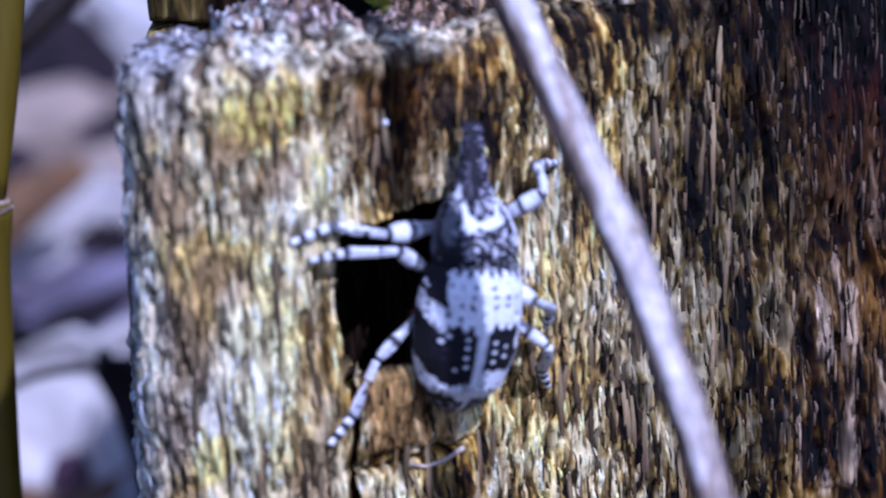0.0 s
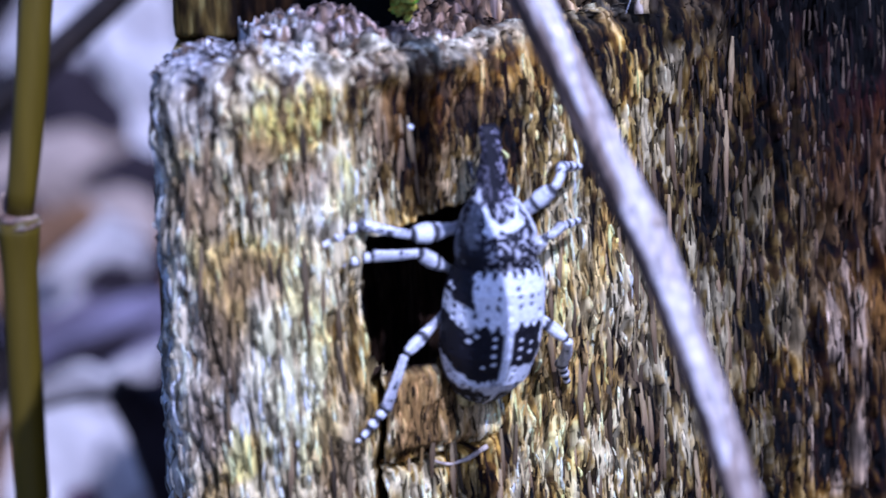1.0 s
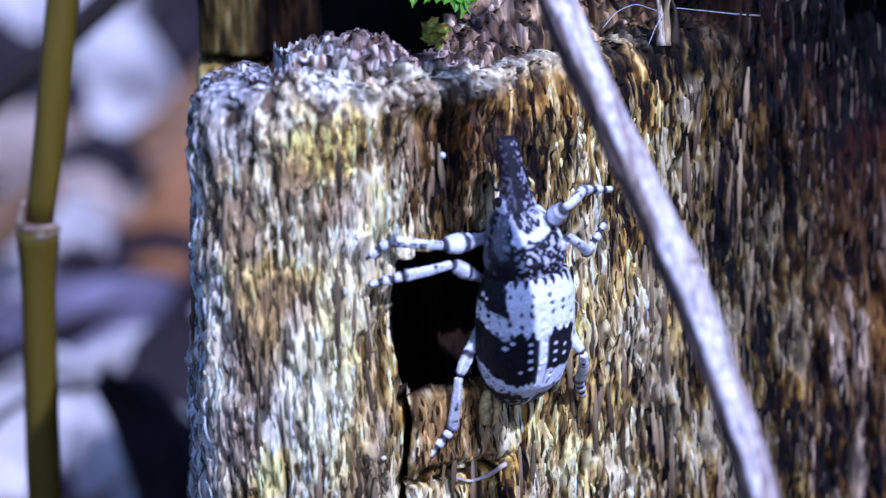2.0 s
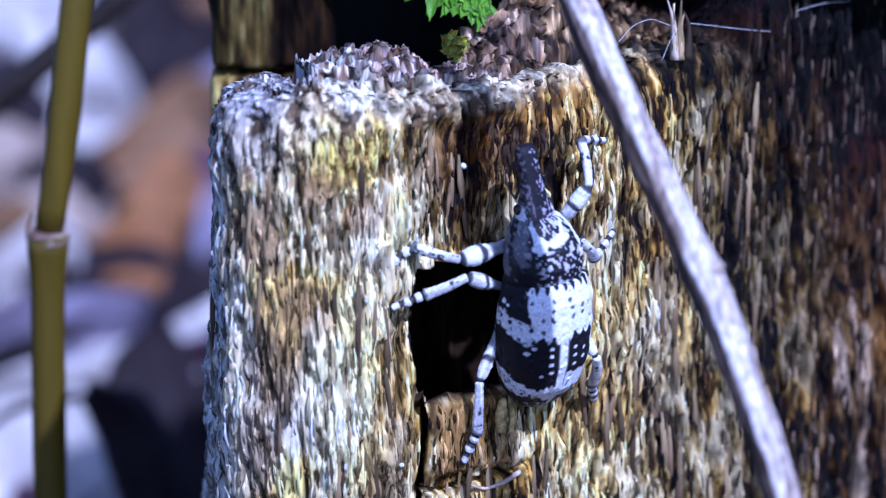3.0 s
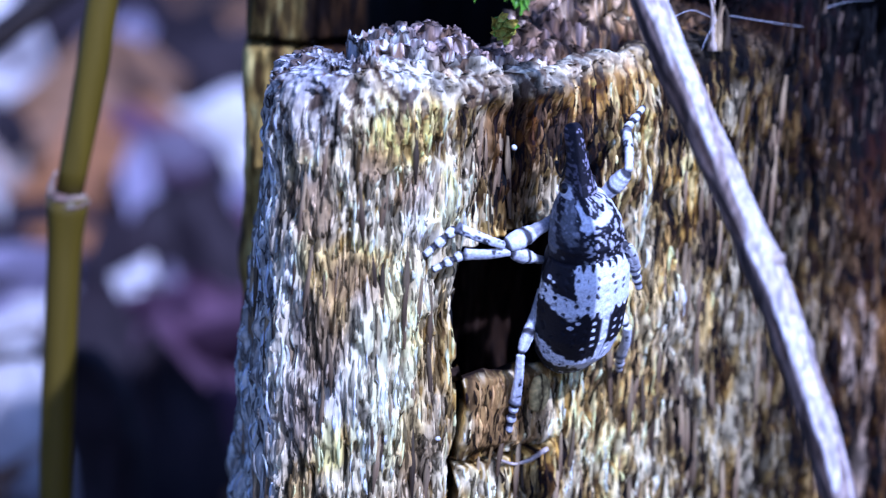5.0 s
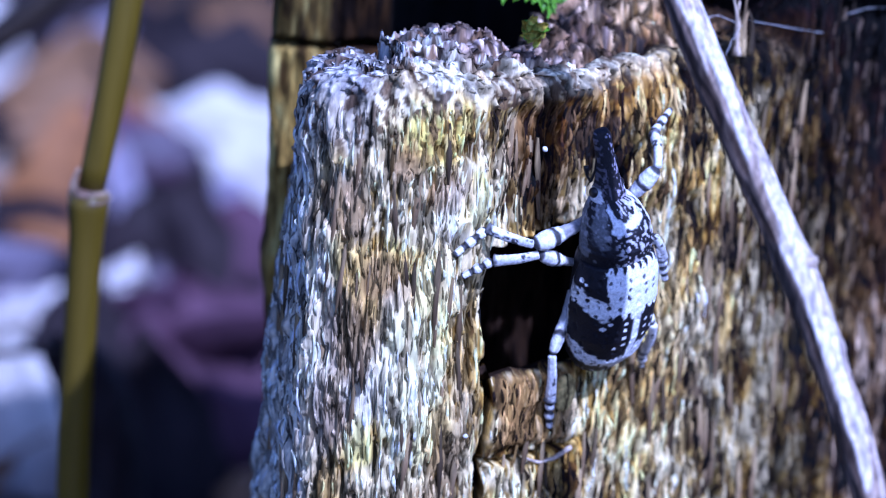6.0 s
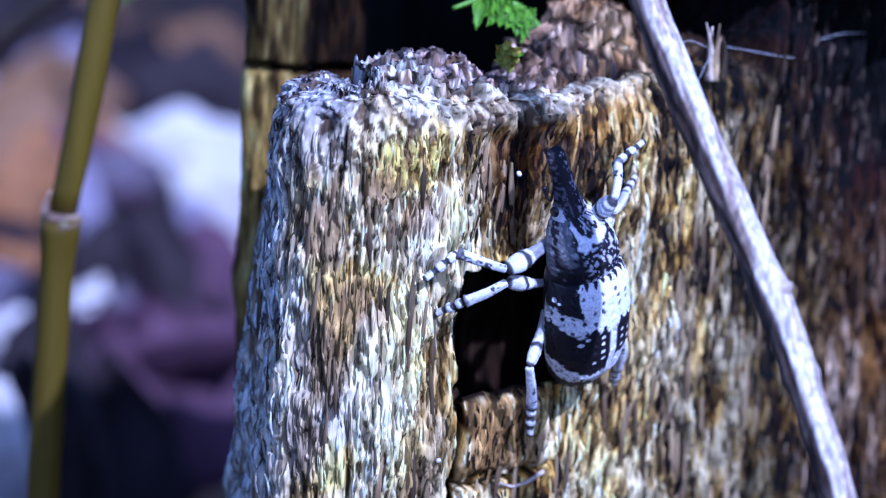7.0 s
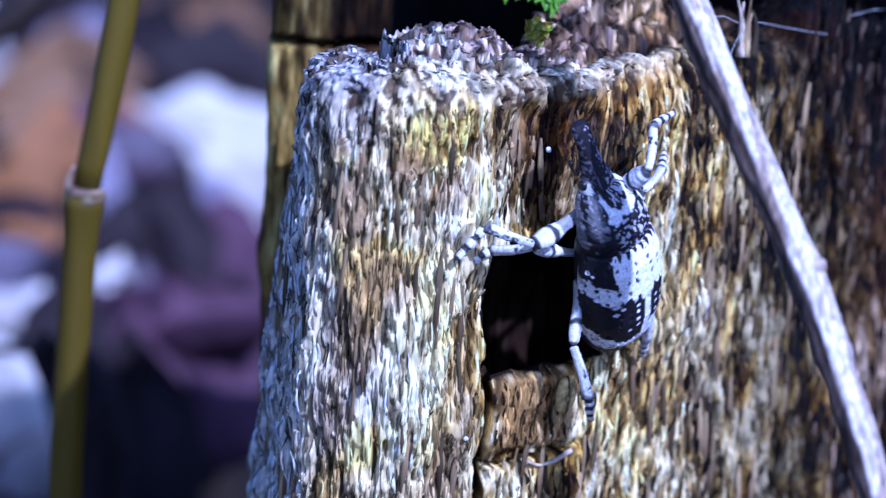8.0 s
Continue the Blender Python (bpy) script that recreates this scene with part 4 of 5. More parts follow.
def leg_part(kind, piece, seed):
    """A femur, tibia or tarsus lying along its own +y from its joint."""
    size = LEG_LENGTH[kind][("femur", "tibia", "tarsus").index(piece)]
    n, sides = 44, 18
    t = np.linspace(0, 1, n)
    if piece == "femur":
        r = {"fore": 0.26, "mid": 0.18, "hind": 0.15}[kind] + {"fore": 0.16, "mid": 0.17, "hind": 0.12}[kind] * np.exp(-(((t - 0.72) / 0.26) ** 2)) - 0.08 * step(t, 0.9, 1)
    elif piece == "tibia":
        r = 0.19 + 0.05 * t + 0.05 * step(t, 0.9, 0.97)
    else:
        r = 0.10 + 0.12 * abs(np.sin(t * np.pi * 3.0)) ** 0.7 * (t < 0.68) + 0.05 * (t >= 0.68)
    r[0] *= 0.6
    r[-1] *= 0.5
    line = np.stack([0 * t, t * size, 0.10 * np.sin(t * np.pi) * (piece != "tarsus")], 1)
    return tube(piece, line, r, SCALES, sides, 0.08, seed, leg_tint(n, sides, seed, piece), 0.85)


def build_weevil():
    weevil = tagged(new("weevil"), "black and white mottled snout beetle clinging to the stump", "beetle")
    link("elytra", loft("elytra", [(0.38, 0.5, 0.5, 0.5, 0.2), (0.15, 1.78, 1.3, 0.8, 0.18), (-0.7, 2.05, 1.7, 0.8, 0.1), (-2.0, 2.12, 1.9, 0.8, 0.0), (-3.4, 2.05, 1.85, 0.8, -0.05),
         (-4.7, 1.72, 1.55, 0.95, -0.15), (-5.6, 1.1, 0.95, 0.7, -0.3), (-6.05, 0.55, 0.45, 0.4, -0.45), (-6.15, 0.02, 0.02, 0.02, -0.5)], SCALES, elytra_paint, 260, 280,
         pits=lambda x, y, z: 0.028 * dots(2.1 * np.arctan2(x, np.maximum(z, -0.4) + 0.55), y) * (z > 0) + 0.02 * np.exp(-((x / 0.05) ** 2)) * (z > 0)), weevil, "black wing cases with white scaly patches and a midline stripe")
    link("underside", loft("underside", [(0.6, 0.4, 0.2, 0.3, -0.5), (0.2, 1.4, 0.3, 0.8, -0.5), (-1.5, 1.6, 0.3, 0.75, -0.5), (-3.5, 1.4, 0.3, 0.7, -0.55), (-5.2, 0.9, 0.3, 0.6, -0.6), (-5.8, 0.1, 0.1, 0.1, -0.6)],
         SCALES, lambda x, y, z: mixed(JET, DUN, 0.5 * step(layered(x / 0.2, y / 0.2, 441), 0.0, 0.4)), 48, 40), weevil)
    link("pronotum", loft("pronotum", [(-0.6, 1.2, 0.9, 0.6, 0.1), (-0.1, 1.62, 1.25, 0.9, 0.1), (0.8, 1.74, 1.42, 1.0, 0.05), (1.5, 1.62, 1.28, 1.0, -0.08), (2.1, 1.35, 1.0, 0.9, -0.3), (2.5, 1.02, 0.75, 0.7, -0.48), (2.62, 0.4, 0.3, 0.3, -0.55)],
         SCALES, thorax_paint, 180, 130, pits=lambda x, y, z: 0.05 * np.clip(layered(x / 0.13, y / 0.13, 445), 0, 1)), weevil, "pitted dark thorax with chalky sides")
    link("head", loft("head", [(2.1, 0.3, 0.3, 0.3, -0.45), (2.25, 0.86, 0.6, 0.6, -0.45), (2.6, 0.86, 0.56, 0.6, -0.55), (3.0, 0.72, 0.48, 0.5, -0.66), (3.2, 0.3, 0.25, 0.3, -0.7)], SCALES, head_paint, 90, 60), weevil)
    link("rostrum", loft("rostrum", [(2.7, 0.80, 0.5, 0.36, -0.62), (3.1, 0.68, 0.46, 0.34, -0.7), (3.6, 0.54, 0.4, 0.3, -0.82), (4.1, 0.45, 0.34, 0.28, -0.95), (4.7, 0.44, 0.3, 0.25, -1.15), (5.1, 0.47, 0.27, 0.22, -1.3), (5.32, 0.34, 0.2, 0.18, -1.38), (5.36, 0.02, 0.02, 0.02, -1.4)],
         SCALES, head_paint, 90, 110), weevil, "long dark snout with grey scales")
    for side in (-1, 1):
        eye = [(2.6, 0.02, 0.02, 0.02, -0.7), (2.67, 0.16, 0.2, 0.2, -0.7), (2.85, 0.2, 0.26, 0.26, -0.7), (3.03, 0.16, 0.2, 0.2, -0.7), (3.1, 0.02, 0.02, 0.02, -0.7)]
        ob = link("eye", loft("eye", eye, BLACK, lambda x, y, z: mixed(JET, JET, 0 * x), 20, 14), weevil, "shiny black eye")
        ob.location.x = side * 0.72 * MM
        bend = along([(side * 0.4, 4.3, -1.05), (side * 0.5, 3.7, -0.98), (side * 0.68, 3.2, -0.98), (side * 0.8, 3.5, -1.15), (side * 0.78, 3.9, -1.25)], 34)
        r = np.full(34, 0.055) + 0.07 * np.exp(-((np.linspace(0, 1, 34) - 0.95) / 0.1) ** 2)
        link("antenna", tube("antenna", bend, r, BLACK, 8), weevil)
    legs = {}
    for n, kind in enumerate(("fore", "mid", "hind")):
        for side in (-1, 1):
            seed = n * 3 + (side > 0)
            legs[kind, side] = [link(piece, leg_part(kind, piece, seed + 7 * k), weevil) for k, piece in enumerate(("femur", "tibia", "tarsus"))]
    return weevil, legs


WEEVIL, LEGS = build_weevil()
HIPS = {"fore": (0.8, 1.35, -0.95), "mid": (1.0, -0.7, -1.0), "hind": (1.3, -1.9, -0.9)}
# seconds; where the thorax meets the wing cases; turn, rise of the head and roll, in degrees
BODY = [
    (0, 2.91, 0.6, -5.88, -9, 2, 25),
    (0.5, 2.9, 0.54, -5.87, -8, 4, 25.6),
    (1, 2.9, 0.47, -5.77, -7.5, 8, 26.3),
    (1.5, 2.88, 0.41, -5.38, -6, 8, 27.4),
    (2.2, 3.12, 0.33, -4.85, -0.5, 11, 28.6),
    (3.4, 3.07, 0.17, -4.73, -2, 13, 32),
    (4, 2.88, 0.1, -4.55, -1, 15, 33.7),
    (4.6, 3.02, 0.03, -4.4, -1, 15, 35.3),
    (5.2, 3.02, -0.05, -4.38, -1.5, 18, 36),
    (6.5, 3.11, -0.21, -4.36, 1, 20, 40),
    (7, 2.82, -0.28, -3.95, 6.5, 20, 42.3),
    (7.5, 2.88, -0.34, -3.79, 5, 21, 44.7),
    (8, 2.8, -0.4, -3.58, 9, 25, 47),
]
# legs: seconds, knee, ankle, claw
FORE_LEFT = [
    (0, -0.17, -0.53, -4.30, -2.40, -0.66, -3.85, -3.84, -1.20, -4.37),
    (1.2, -0.19, -0.95, -4.14, -2.21, -0.33, -3.74, -4.02, -0.72, -4.67),
    (2, -0.06, -1.23, -3.50, -2.17, -0.86, -3.33, -3.40, -0.54, -4.21),
    (3.5, -0.26, -1.31, -3.75, -2.09, -0.30, -3.29, -3.82, -0.60, -4.54),
    (4.5, -0.32, -1.39, -3.80, -2.22, -0.52, -3.33, -3.60, -0.79, -4.60),
    (5.2, -0.27, -1.47, -3.92, -2.45, -1.16, -3.23, -3.63, -1.29, -4.40),
    (6.5, -0.36, -1.71, -3.67, -2.16, -0.55, -3.48, -3.58, -1.17, -4.39),
    (7, -0.42, -2.11, -3.63, -2.54, -1.79, -3.12, -4.02, -1.98, -4.38),
    (8, -0.48, -2.28, -3.50, -2.50, -1.70, -3.07, -3.82, -1.95, -4.54),
]
MID_LEFT = [
    (0, 0.24, -0.69, -4.94, -1.90, -0.90, -4.87, -3.21, -0.89, -5.14),
    (1.2, -0.02, -0.81, -4.91, -1.76, 0.04, -5.15, -3.22, -0.17, -5.46),
    (2, 0.24, -0.91, -4.36, -1.81, -1.12, -4.76, -3.24, -0.96, -5.12),
    (3.5, -0.01, -1.21, -4.49, -1.61, -0.67, -5.46, -3.07, -0.82, -6.08),
    (4.5, -0.35, -1.04, -4.25, -1.81, 0.17, -4.74, -3.32, 0.06, -5.39),
    (5.2, 0.08, -1.51, -4.14, -1.89, -1.41, -4.26, -3.50, -1.53, -5.08),
    (6.5, -0.17, -1.40, -4.35, -2.00, -0.97, -4.88, -3.26, -0.83, -5.63),
    (7, -0.33, -1.59, -4.36, -2.18, -1.64, -5.26, -3.27, -0.92, -5.99),
    (8, -0.49, -1.44, -3.88, -2.08, -0.41, -4.31, -3.67, -0.52, -5.31),
]
HIND_LEFT = [
    (0, -0.96, 0.16, -9.50, -2.00, -0.20, -11.63, -2.69, -0.79, -12.34),
    (1.2, -0.69, -0.58, -8.98, -1.61, -0.38, -11.19, -2.54, -0.80, -12.20),
    (2, 0.33, -0.07, -9.30, -0.03, 0.37, -11.63, -0.86, -0.02, -12.46),
    (3.5, 0.52, -0.45, -9.00, 0.49, 0.08, -11.34, 0.12, 0.63, -12.68),
    (4.5, 0.49, -0.14, -8.97, 0.33, 0.31, -11.32, 0.06, 0.79, -12.71),
    (5.2, 0.50, -0.26, -9.33, 0.48, 0.53, -11.60, 0.33, 1.10, -12.98),
    (6.5, 0.84, -0.31, -9.15, 1.13, 0.69, -11.31, 1.39, 1.33, -12.64),
    (7, 0.77, -1.63, -7.86, 1.05, -0.59, -10.01, 1.13, -0.07, -11.41),
    (8, 1.44, -1.20, -7.95, 2.17, -1.28, -10.23, 2.47, -0.47, -11.46),
]
FORE_RIGHT = [
    (0, 5.78, 1.17, -3.34, 5.44, 3.19, -2.69, 6.19, 4.80, -2.95),
    (1.2, 5.38, 0.40, -2.73, 5.71, 2.50, -2.39, 6.47, 4.09, -2.76),
    (2, 4.82, -0.59, -2.23, 5.53, 1.42, -1.98, 6.81, 2.66, -2.25),
    (3.5, 4.93, 1.38, -1.00, 4.56, 1.83, 1.17, 5.24, 3.47, 1.46),
    (4.5, 4.83, 0.07, -0.83, 4.98, 1.48, 0.80, 5.75, 2.95, 1.47),
    (5.2, 4.71, -0.61, -0.90, 4.64, 1.14, 0.35, 5.54, 2.51, 1.10),
    (6.5, 4.84, 0.15, -0.55, 4.88, 2.06, 0.45, 5.70, 3.46, 1.21),
    (7, 3.93, -1.43, -0.68, 4.18, 0.36, 0.48, 5.43, 1.42, 1.22),
    (8, 4.07, -1.61, -0.40, 4.28, -0.13, 1.15, 5.34, 1.30, 1.42),
]
MID_RIGHT = [
    (0, 5.34, 0.65, -7.49, 5.80, 2.38, -8.27, 5.50, 3.44, -9.28),
    (1.2, 4.86, 0.83, -4.41, 5.44, 2.68, -4.23, 6.35, 3.87, -4.06),
    (2, 4.91, 0.62, -3.68, 5.71, 2.07, -4.71, 6.49, 2.71, -3.60),
    (3.5, 4.60, 0.27, -3.27, 5.18, 1.79, -4.34, 6.06, 2.51, -3.36),
    (4.5, 4.84, -0.06, -3.44, 5.25, 1.33, -4.75, 5.61, 2.17, -5.93),
    (5.2, 4.87, -0.55, -4.28, 5.37, 0.81, -5.59, 5.71, 1.76, -6.69),
    (6.5, 4.75, -0.35, -3.12, 5.36, 0.98, -4.41, 5.67, 1.83, -5.61),
    (7, 4.23, 0.93, -1.77, 4.92, 2.72, -1.42, 5.53, 3.94, -0.80),
    (8, 4.12, -0.12, -1.57, 5.02, 1.54, -1.06, 5.30, 2.94, -0.63),
]
HIND_RIGHT = [(0, 5.6, 1.9, -9.6, 5.3, 3.6, -10.9, 5.4, 4.6, -11.9), (8, 5.3, 1.5, -7.6, 5.1, 3.2, -9.2, 5.2, 4.4, -10.2)]
LEG_ROWS = {("fore", -1): FORE_LEFT, ("mid", -1): MID_LEFT, ("hind", -1): HIND_LEFT, ("fore", 1): FORE_RIGHT, ("mid", 1): MID_RIGHT, ("hind", 1): HIND_RIGHT}


def body_pose(t):
    rows = np.array(BODY, float)
    x, y, z, turn, rise, roll = (np.interp(t, rows[:, 0], rows[:, k]) for k in range(1, 7))
    return pose(x * MM, y * MM, z * MM, rise) @ pose(0, 0, 0, 0, -turn, 0) @ pose(0, 0, 0, 0, 0, roll) @ pose(0, 0, 0, 90)


def limb(a, b, up):
    """The pose of a part that runs from a along its +y towards b, its own +z near up."""
    y = (b - a).normalized()
    x = y.cross(up).normalized()
    m = Matrix((x, y, x.cross(y))).transposed().to_4x4()
    m.translation = a
    return m


def leg_poses(kind, side, t):
    """Femur, tibia and tarsus in the beetle's space, so that knee, ankle and claw come to places fitted to the camera's
    view.
    """
    rows = np.array(LEG_ROWS[kind, side], float)
    there = body_pose(t).inverted()
    at = [np.interp(t, rows[:, 0], rows[:, k]) for k in range(1, 10)]
    joint = Vector((HIPS[kind][0] * side, HIPS[kind][1], HIPS[kind][2])) * MM
    up, poses = Vector((0.3 * side, 0.1, 1)), []
    for k, size in enumerate(LEG_LENGTH[kind]):
        goal = there @ (Vector(at[3 * k:3 * k + 3]) * MM)
        poses.append(limb(joint, goal, up))
        joint = joint + (goal - joint).normalized() * size * MM
    return poses


# ---- small things on and round the stump ----
def blade(length, width, curl, cup, seed, thick=0.25, tip=1.0, wave=0.08):
    """A leaf blade lying along +y, with a midrib fold, curl and thickness; millimetres."""
    n, m = 26, 15
    t, u = np.linspace(0, 1, n)[:, None], np.linspace(-1, 1, m)[None]
    half = width / 2 * np.sin(np.pi * np.clip(t, 0.01, 0.995) ** (0.8 * tip)) ** 1.05
    x = half * u * (1 + wave * grid_noise(t * 6 + 0 * u, u * 0 + t * 0 + seed, seed))
    z = cup * width * (u**2) * (0.4 + 0.6 * np.sin(np.pi * t)) + curl * length * (t - 0.5) ** 2 + 0.05 * width * grid_noise(t * 4 + 0 * u, u * 2 + 0 * t, seed + 1) - 0.03 * width * (1 - abs(u)) ** 4
    y = length * (t - 0.5) + 0 * u
    front = np.stack([x, y, z + thick / 2], -1)
    rear = np.stack([x, y, z - thick / 2], -1)[:, ::-1]
    return np.concatenate([front, rear], 1)


LEAF_MATS = {name: material("dead_leaf_" + name, 0.7, 0.15 if name in ("dark", "grey", "plum") else 0.35, color=c, second=d, grain=(1, 0.4, 1), scale=700, vary=0.3, blotch=110, amount=0.7, bump=0.5, depth=0.0003)
             for name, c, d in (("cream", (0.62, 0.57, 0.51), (0.30, 0.25, 0.22)), ("pale", (0.38, 0.29, 0.21), (0.18, 0.125, 0.085)), ("tan", (0.24, 0.13, 0.055), (0.11, 0.055, 0.024)), ("orange", (0.27, 0.115, 0.03), (0.12, 0.045, 0.014)),
                                ("grey", (0.14, 0.115, 0.14), (0.055, 0.043, 0.055)), ("plum", (0.10, 0.05, 0.075), (0.04, 0.018, 0.032)), ("dark", (0.026, 0.018, 0.020), (0.012, 0.009, 0.010)), ("lilac", (0.25, 0.215, 0.27), (0.11, 0.09, 0.125)), ("green", (0.10, 0.30, 0.03), (0.16, 0.36, 0.05)))}
LEAF_WORDS = {"cream": "bleached cream dead leaf on the forest floor", "pale": "pale dry dead leaf on the forest floor", "tan": "pale tan dead leaf on the forest floor", "orange": "orange brown dead leaf on the forest floor", "grey": "violet grey dead leaf on the forest floor",
              "lilac": "faded lilac grey dead leaf on the forest floor", "plum": "wilted plum coloured leaf on the forest floor", "dark": "dark rotten leaf on the forest floor", "green": "small fresh green leaf on the forest floor"}


def dead_leaf(x, y, z, length, width, tilt, lean, turn, spin, tone, seed, curl=0.3, cup=0.15):
    """A leaf with its blade, midrib and stalk."""
    leaf = tagged(new("leaf" if tone == "green" else "dead_leaf"), LEAF_WORDS[tone], "leaf", "leaf litter")
    mat = LEAF_MATS[tone]
    link("blade", sheet_mesh("blade", blade(length, width, curl, cup, seed, 0.15, wave=0.25), mat, closed=True), leaf)
    t = np.linspace(-0.5, 0.48, 12)
    rib = np.stack([0 * t, t * length, curl * length * t**2 - 0.02 * width + 0.12], 1)
    link("midrib", tube("midrib", rib, np.linspace(0.22, 0.06, 12), mat, 6), leaf)
    foot = curl * length * 0.25
    link("stalk", tube("stalk", along([(0, -0.49 * length, foot), (0.05 * length, -0.6 * length, foot + 0.3), (0.12 * length, -0.7 * length, foot + 0.2)], 8), np.linspace(0.22, 0.15, 8), mat, 6), leaf)
    leaf.matrix_basis = pose(x * MM, y * MM, z * MM, tilt, lean, turn) @ pose(0, 0, 0, 0, 0, spin)
    return leaf


# leaves that stand up in the litter: x, y, height over the soil, length, width, spin, tone
LITTER_UPPER = [
    (-42, 204, 3, 7, 7, 80, "cream"), (-37, 178, 3, 9, 9, 70, "cream"), (-29, 189, 3, 11, 10, 0, "dark"), (-25, 178, 3, 9, 4, -50, "lilac"),
    (-25, 198, 3, 10, 6, 80, "tan"), (-22, 210, 3, 6, 2, 85, "green"), (-20, 172, 3, 7, 4, 80, "dark"), (-25, 161, 3, 15, 9, 85, "tan"),
    (-21, 153, 3, 9, 5, 70, "orange"), (-19, 156, 3, 6, 5, 10, "pale"), (-26, 136, 3, 8, 10, 75, "orange"), (-26, 125, 3, 6, 4, 60, "orange"),
    (-23, 124, 3, 9, 3, 0, "dark"), (-18, 126, 3, 9, 4, 0, "dark"),
]
LITTER_LOWER = [
    (-20.5, 132, 4, 10, 3, 5, "lilac"), (-21, 106, 4, 10, 5, -22, "cream"), (-18, 110, 3, 8, 6, 0, "grey"), (-18, 93, 3, 8, 7, 0, "dark"),
    (-36, 157, 3, 7, 4, 80, "dark"), (-35, 145, 3, 7, 6, 60, "pale"), (-34, 131, 3, 4, 3, 80, "dark"), (-31, 118, 3, 13, 4, 95, "lilac"),
    (-26, 112, 3, 5, 3, 60, "cream"), (-23, 91, 6, 13, 7, -10, "dark"), (-30, 96, 3, 8, 9, 70, "cream"), (-25, 91, 3, 6, 2, 5, "cream"),
]
LITTER_BESIDE = [
    (-11, 153, 3, 15, 6.5, 72, "cream"), (-9, 147, 3, 7, 7, 70, "cream"), (-12, 174, 3, 13, 6, 72, "dark"), (-8, 168, 3, 6, 4, 80, "dark"),
    (-10, 187, 3, 8, 4, 70, "tan"), (-16.6, 127, 4, 10, 6, -25, "dark"), (-19, 117, 3, 4, 3, 60, "dark"), (-18, 148, 3, 7, 5, 80, "grey"),
    (-13, 134, 3, 6, 5, 60, "lilac"), (-12, 122, 3, 9, 8, 70, "plum"), (-14, 104, 4, 9, 10, 20, "plum"), (-9, 125, 3, 6, 3, -10, "cream"),
    (-10, 111, 3, 7, 3, 0, "dark"), (-17, 85, 5, 12, 7, 0, "dark"), (-11, 89, 3, 8, 7, 30, "plum"), (-25, 87, 5, 10, 6, 15, "cream"),
]
LITTER_OUTER = [
    (-48, 205, 3, 11, 11, 20, "cream"), (-48, 185, 3, 8, 6, 0, "dark"), (-42, 172, 3, 9, 5, 0, "dark"), (-43, 154, 3, 13, 9, 80, "pale"),
    (-39, 133, 3, 13, 7, 85, "cream"), (-35, 120, 3, 10, 3, 85, "grey"), (-32, 95, 4, 9, 10, 70, "cream"),
]


def build_litter():
    rng = random.Random(5)
    for k, (x, y, up, length, width, spin, tone) in enumerate(LITTER_UPPER + LITTER_LOWER + LITTER_BESIDE + LITTER_OUTER):
        if tone == "dark" and y > 115:      # dark ones, some standing for gaps, are pulled towards the camera over their neighbours
            x, y, up = x - (x + 2) * 10 / (y + 132), y - 10, up + 3.2
        dead_leaf(x, y, ground_height(y) + up, length * 1.4, width * 1.6, rng.uniform(62, 78), rng.uniform(-10, 10), rng.uniform(-12, 12), spin, tone, k + 1, rng.uniform(-0.2, 0.25), rng.uniform(-0.12, 0.15))
    for k in range(150):
        y = 60 + 420 * rng.random() ** 1.6
        x = rng.uniform(-0.42, 0.12) * (y + 130)
        size = rng.uniform(9, 24)
        dead_leaf(x, y, ground_height(y) + rng.uniform(1.5, 4), size, size * rng.uniform(0.45, 0.75), rng.uniform(-20, 40), rng.uniform(-25, 25), rng.uniform(-180, 180), 0,
                  rng.choice(("tan", "grey", "dark", "dark", "plum", "dark", "dark")), 60 + k, rng.uniform(-0.4, 0.5), rng.uniform(-0.2, 0.3))


build_litter()


def build_withered_leaf():
    """A large blackened leaf that stands and droops close behind the green stem."""
    leaf = tagged(new("withered_leaf"), "large blackened withered leaf drooping beside the stump", "leaf")
    t, u = np.linspace(0, 1, 40)[:, None], np.linspace(0, 1, 14)[None]
    z = GROUND_Z - 0.5 + (25.0 - 2.2 * (u - 0.35) ** 2) * t
    left = np.interp(z, [-51, -40, -34, -30, -27.5, -25.5], [-20.6, -21.2, -21.8, -22.7, -23.6, -22.8])
    right = np.interp(z, [-51, -40, -33, -29.5, -27, -25.5], [-17.6, -16.8, -17.2, -18.0, -19.4, -21.4])
    x = left + (right - left) * u + 0.25 * grid_noise(t * 5 + 0 * u, u * 3 + 0 * t, 601)
    y = 60 + 2.2 * (2 * u - 1) ** 2 + 1.5 * np.sin(3 * t) + 0.5 * grid_noise(t * 9 + 0 * u, u * 5 + 0 * t, 603)
    front = np.stack([x, y, z + 0 * u], -1)
    link("blade", sheet_mesh("blade", np.concatenate([front, front[:, ::-1] + (0, 0.3, 0)], 1), LEAF_MATS["dark"], closed=True), leaf)
    line = along([(-36, 62, -51), (-33, 61, -40), (-30, 60, -28.8), (-27.5, 60, -26.9), (-25.5, 60, -26.4), (-22.2, 60, -26.2)], 40)
    link("stalk", tube("stalk", line, np.linspace(0.35, 0.28, 40), DARKTWIG, 10, 0.1, 605), leaf)


build_withered_leaf()


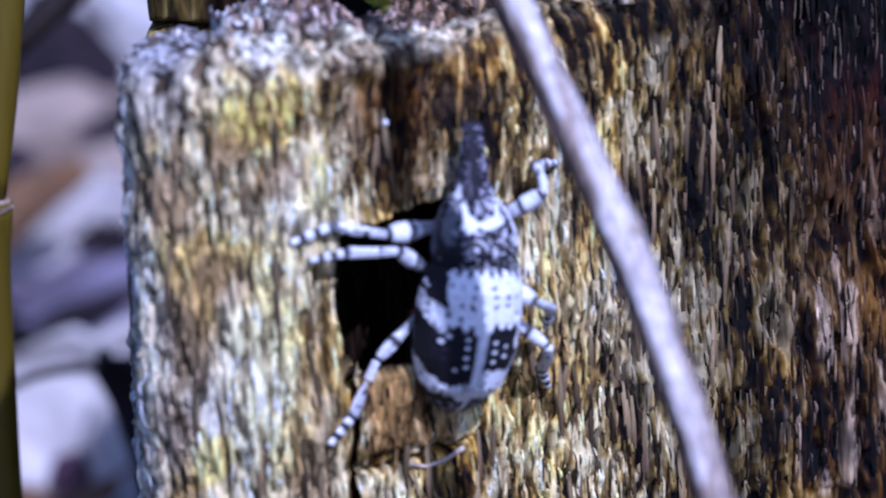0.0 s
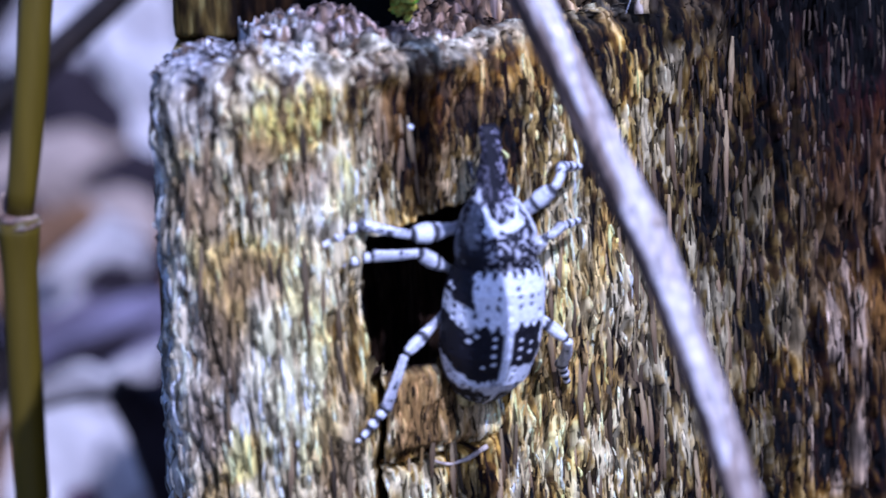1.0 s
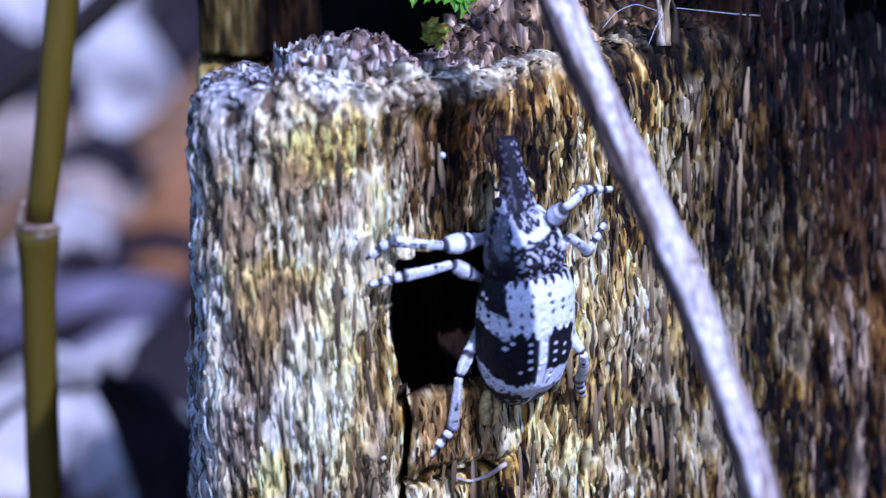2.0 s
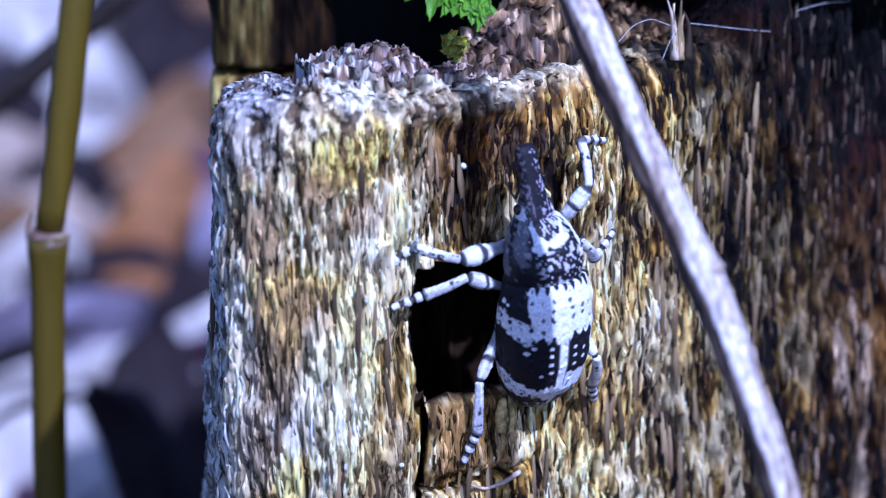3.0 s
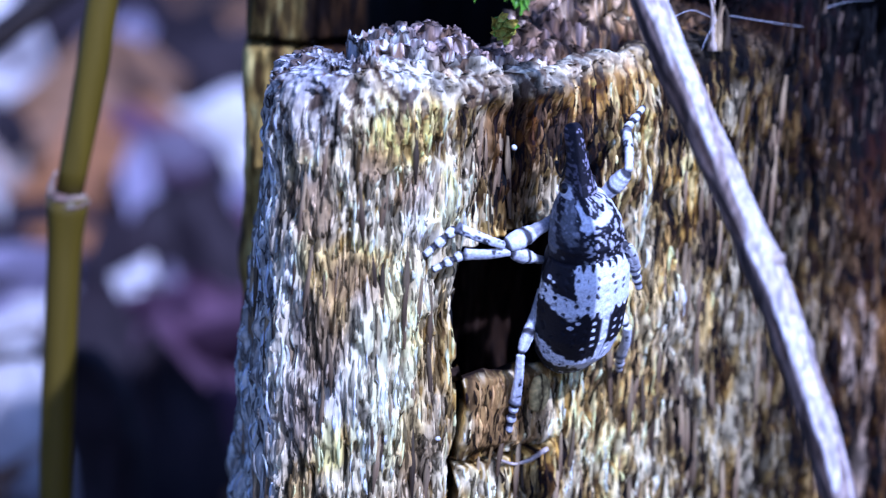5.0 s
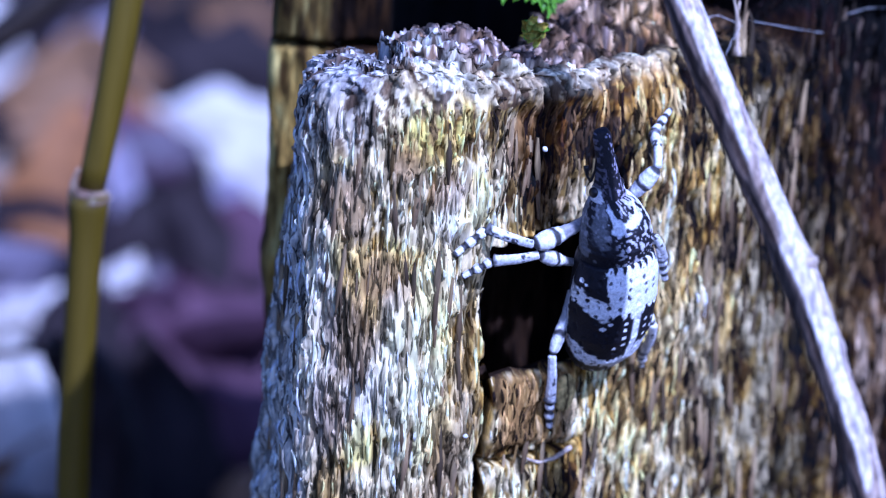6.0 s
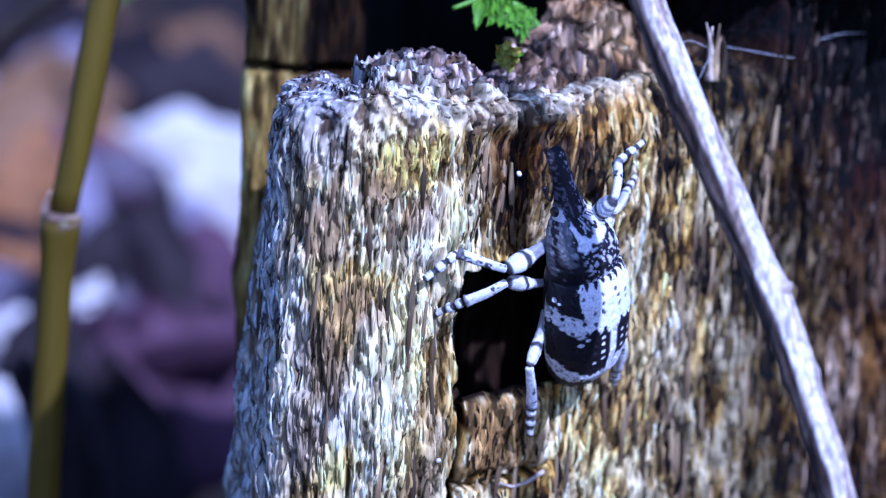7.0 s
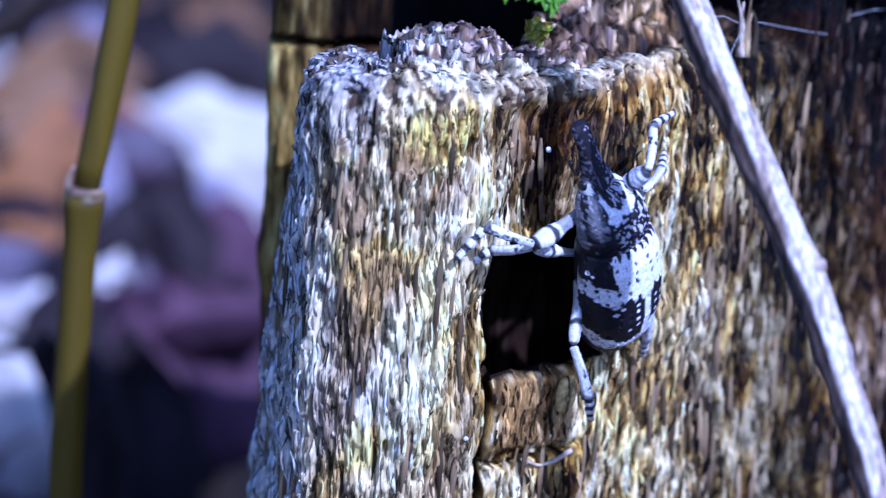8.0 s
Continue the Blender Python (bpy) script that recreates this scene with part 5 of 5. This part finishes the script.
def build_greens():
    sprig = tagged(new("fern_sprig"), "bright green fern leaflets growing in the hollow stump", "plant")
    stalk = along([(2.2, 8.0, 4.0), (0.6, 8.8, 5.6), (-0.9, 8.6, 6.0), (-2.4, 8, 5.5)], 30)
    link("stalk", tube("stalk", stalk, np.linspace(0.22, 0.1, 30), GREEN, 8), sprig)
    rng = random.Random(11)
    for k in range(15):
        c = stalk[int(10 + 0.8 * k)]
        ob = link("leaflet", sheet_mesh("leaflet", blade(rng.uniform(1.2, 2.2), 0.5, 0.5, 0.3, 500 + k, 0.08, wave=0.5), GREEN, closed=True), sprig)
        way = 180 + rng.uniform(-38, 38)
        ob.matrix_basis = pose((c[0] + rng.uniform(-0.25, 0.25)) * MM, (c[1] - 0.3) * MM, (c[2] - 0.55) * MM, 0, 0, 0) @ pose(0, 0, 0, rng.uniform(55, 85), 0, rng.uniform(-20, 20)) @ pose(0, 0, 0, 0, 0, way)
    tuft = tagged(new("moss_tuft"), "small yellow green moss tuft on the rim", "moss")
    for k in range(22):
        ob = link("frond", sheet_mesh("frond", blade(rng.uniform(0.7, 1.1), 0.42, 0.5, 0.3, 540 + k, 0.06), MOSS if k % 6 else GREEN, closed=True), tuft)
        ob.matrix_basis = pose(rng.uniform(-0.55, 0.55) * MM, rng.uniform(-0.3, 0.3) * MM, (rng.uniform(-0.5, 0.75)) * MM, rng.uniform(20, 110), rng.uniform(-30, 30), rng.uniform(-40, 40)) @ pose(0, 0, 0, 0, 0, rng.uniform(-90, 90))
    tuft.location = (-0.3 * MM, 4.0 * MM, 4.1 * MM)
    tuft.scale = (0.75, 0.75, 0.75)
    rootlet = tagged(new("rootlet"), "short pale dry rootlet lying across a split", "rootlet")
    line = along([(0.0, 1.0, -13.9), (0.6, 1.2, -14.15), (1.3, 1.7, -14.1), (2.1, 2.4, -13.8)], 20)
    link("strand", tube("strand", line, np.linspace(0.05, 0.12, 20), TWIG, 8, 0.2, 3), rootlet)
    for words, x, y, z, r in (("tiny white grain of grit stuck on the wood", 0.0, -0.3, 0.0, 0.12), ("tiny white grain of grit stuck on the wood", -2.8, -0.9, -12.4, 0.11)):
        bm = bmesh.new()
        bmesh.ops.create_icosphere(bm, subdivisions=2, radius=r * MM)
        for v in bm.verts:
            v.co *= 1 + 0.25 * noise.noise(v.co * 9000 + Vector((x, y, z)))
        mesh = bpy.data.meshes.new("grit")
        bm.to_mesh(mesh)
        bm.free()
        mesh.materials.append(GRIT)
        tagged(new("grit_grain", mesh), words, "grit").location = (x * MM, y * MM, z * MM)
    web = tagged(new("spider_web"), "torn pale spider silk over the broken rim", "web")
    for line in ([(6.6, 5.8, 3.9), (7.2, 6.3, 4.5), (8.0, 6.9, 4.7), (9.0, 7.6, 4.2)], [(9.6, 7.9, 4.3), (10.8, 8.8, 4.0), (12.4, 9.9, 3.6), (13.4, 10.6, 3.4)], [(14.6, 11.6, 4.1), (15.8, 12.4, 4.3), (17.2, 13.4, 4.2)], [(9.4, 7.6, 4.5), (8.8, 7.2, 3.6), (8.5, 7.0, 2.9)]):
        link("thread", tube("thread", along(line, 14), np.full(14, 0.011), SILK, 6), web)
    stub = tagged(new("wood_stub"), "pale frayed stub of wood standing on the rim", "splinter")
    for k in range(7):
        x = 9.3 + rng.uniform(-0.35, 0.35)
        line = along([(x, 7.5, 2.8), (x + rng.uniform(-0.1, 0.1), 7.5, 4.4), (x + rng.uniform(-0.3, 0.3), 7.6, rng.uniform(4.2, 5.6))], 10)
        link("fibre", tube("fibre", line, np.linspace(0.2, 0.03, 10), SPLINTER if k % 4 else TWIG, 7, 0.3, k), stub)
    chip = tagged(new("wood_chip"), "small rounded ochre wood chip lodged under the beetle", "wood chip")
    link("body", loft("body", [(-0.85, 0.05, 0.05, 0.05, 0.0), (-0.7, 0.35, 0.22, 0.3, 0.0), (0.0, 0.5, 0.34, 0.3, 0.0), (0.6, 0.4, 0.26, 0.3, 0.0), (0.85, 0.05, 0.05, 0.05, 0.0)], WOOD,
         lambda x, y, z: mixed((0.62, 0.47, 0.16), (0.04, 0.024, 0.010), np.maximum(1 - step(abs(x + 0.05 + 0.08 * np.sin(3 * y)), 0.03, 0.07), 0.6 * step(layered(x / 0.1, y / 0.5, 451), 0.15, 0.35))), 40, 30), chip)
    chip.matrix_basis = pose(1.55 * MM, 1.0 * MM, -10.9 * MM, 90, 8, 30)


build_greens()


def motions():
    times = [k * 0.1 for k in range(81)]
    walk(WEEVIL, [(t, body_pose(t)) for t in times])
    for (kind, side), parts in LEGS.items():
        for n, piece in enumerate(parts):
            walk(piece, [(t, leg_poses(kind, side, t)[n]) for t in times])


motions()
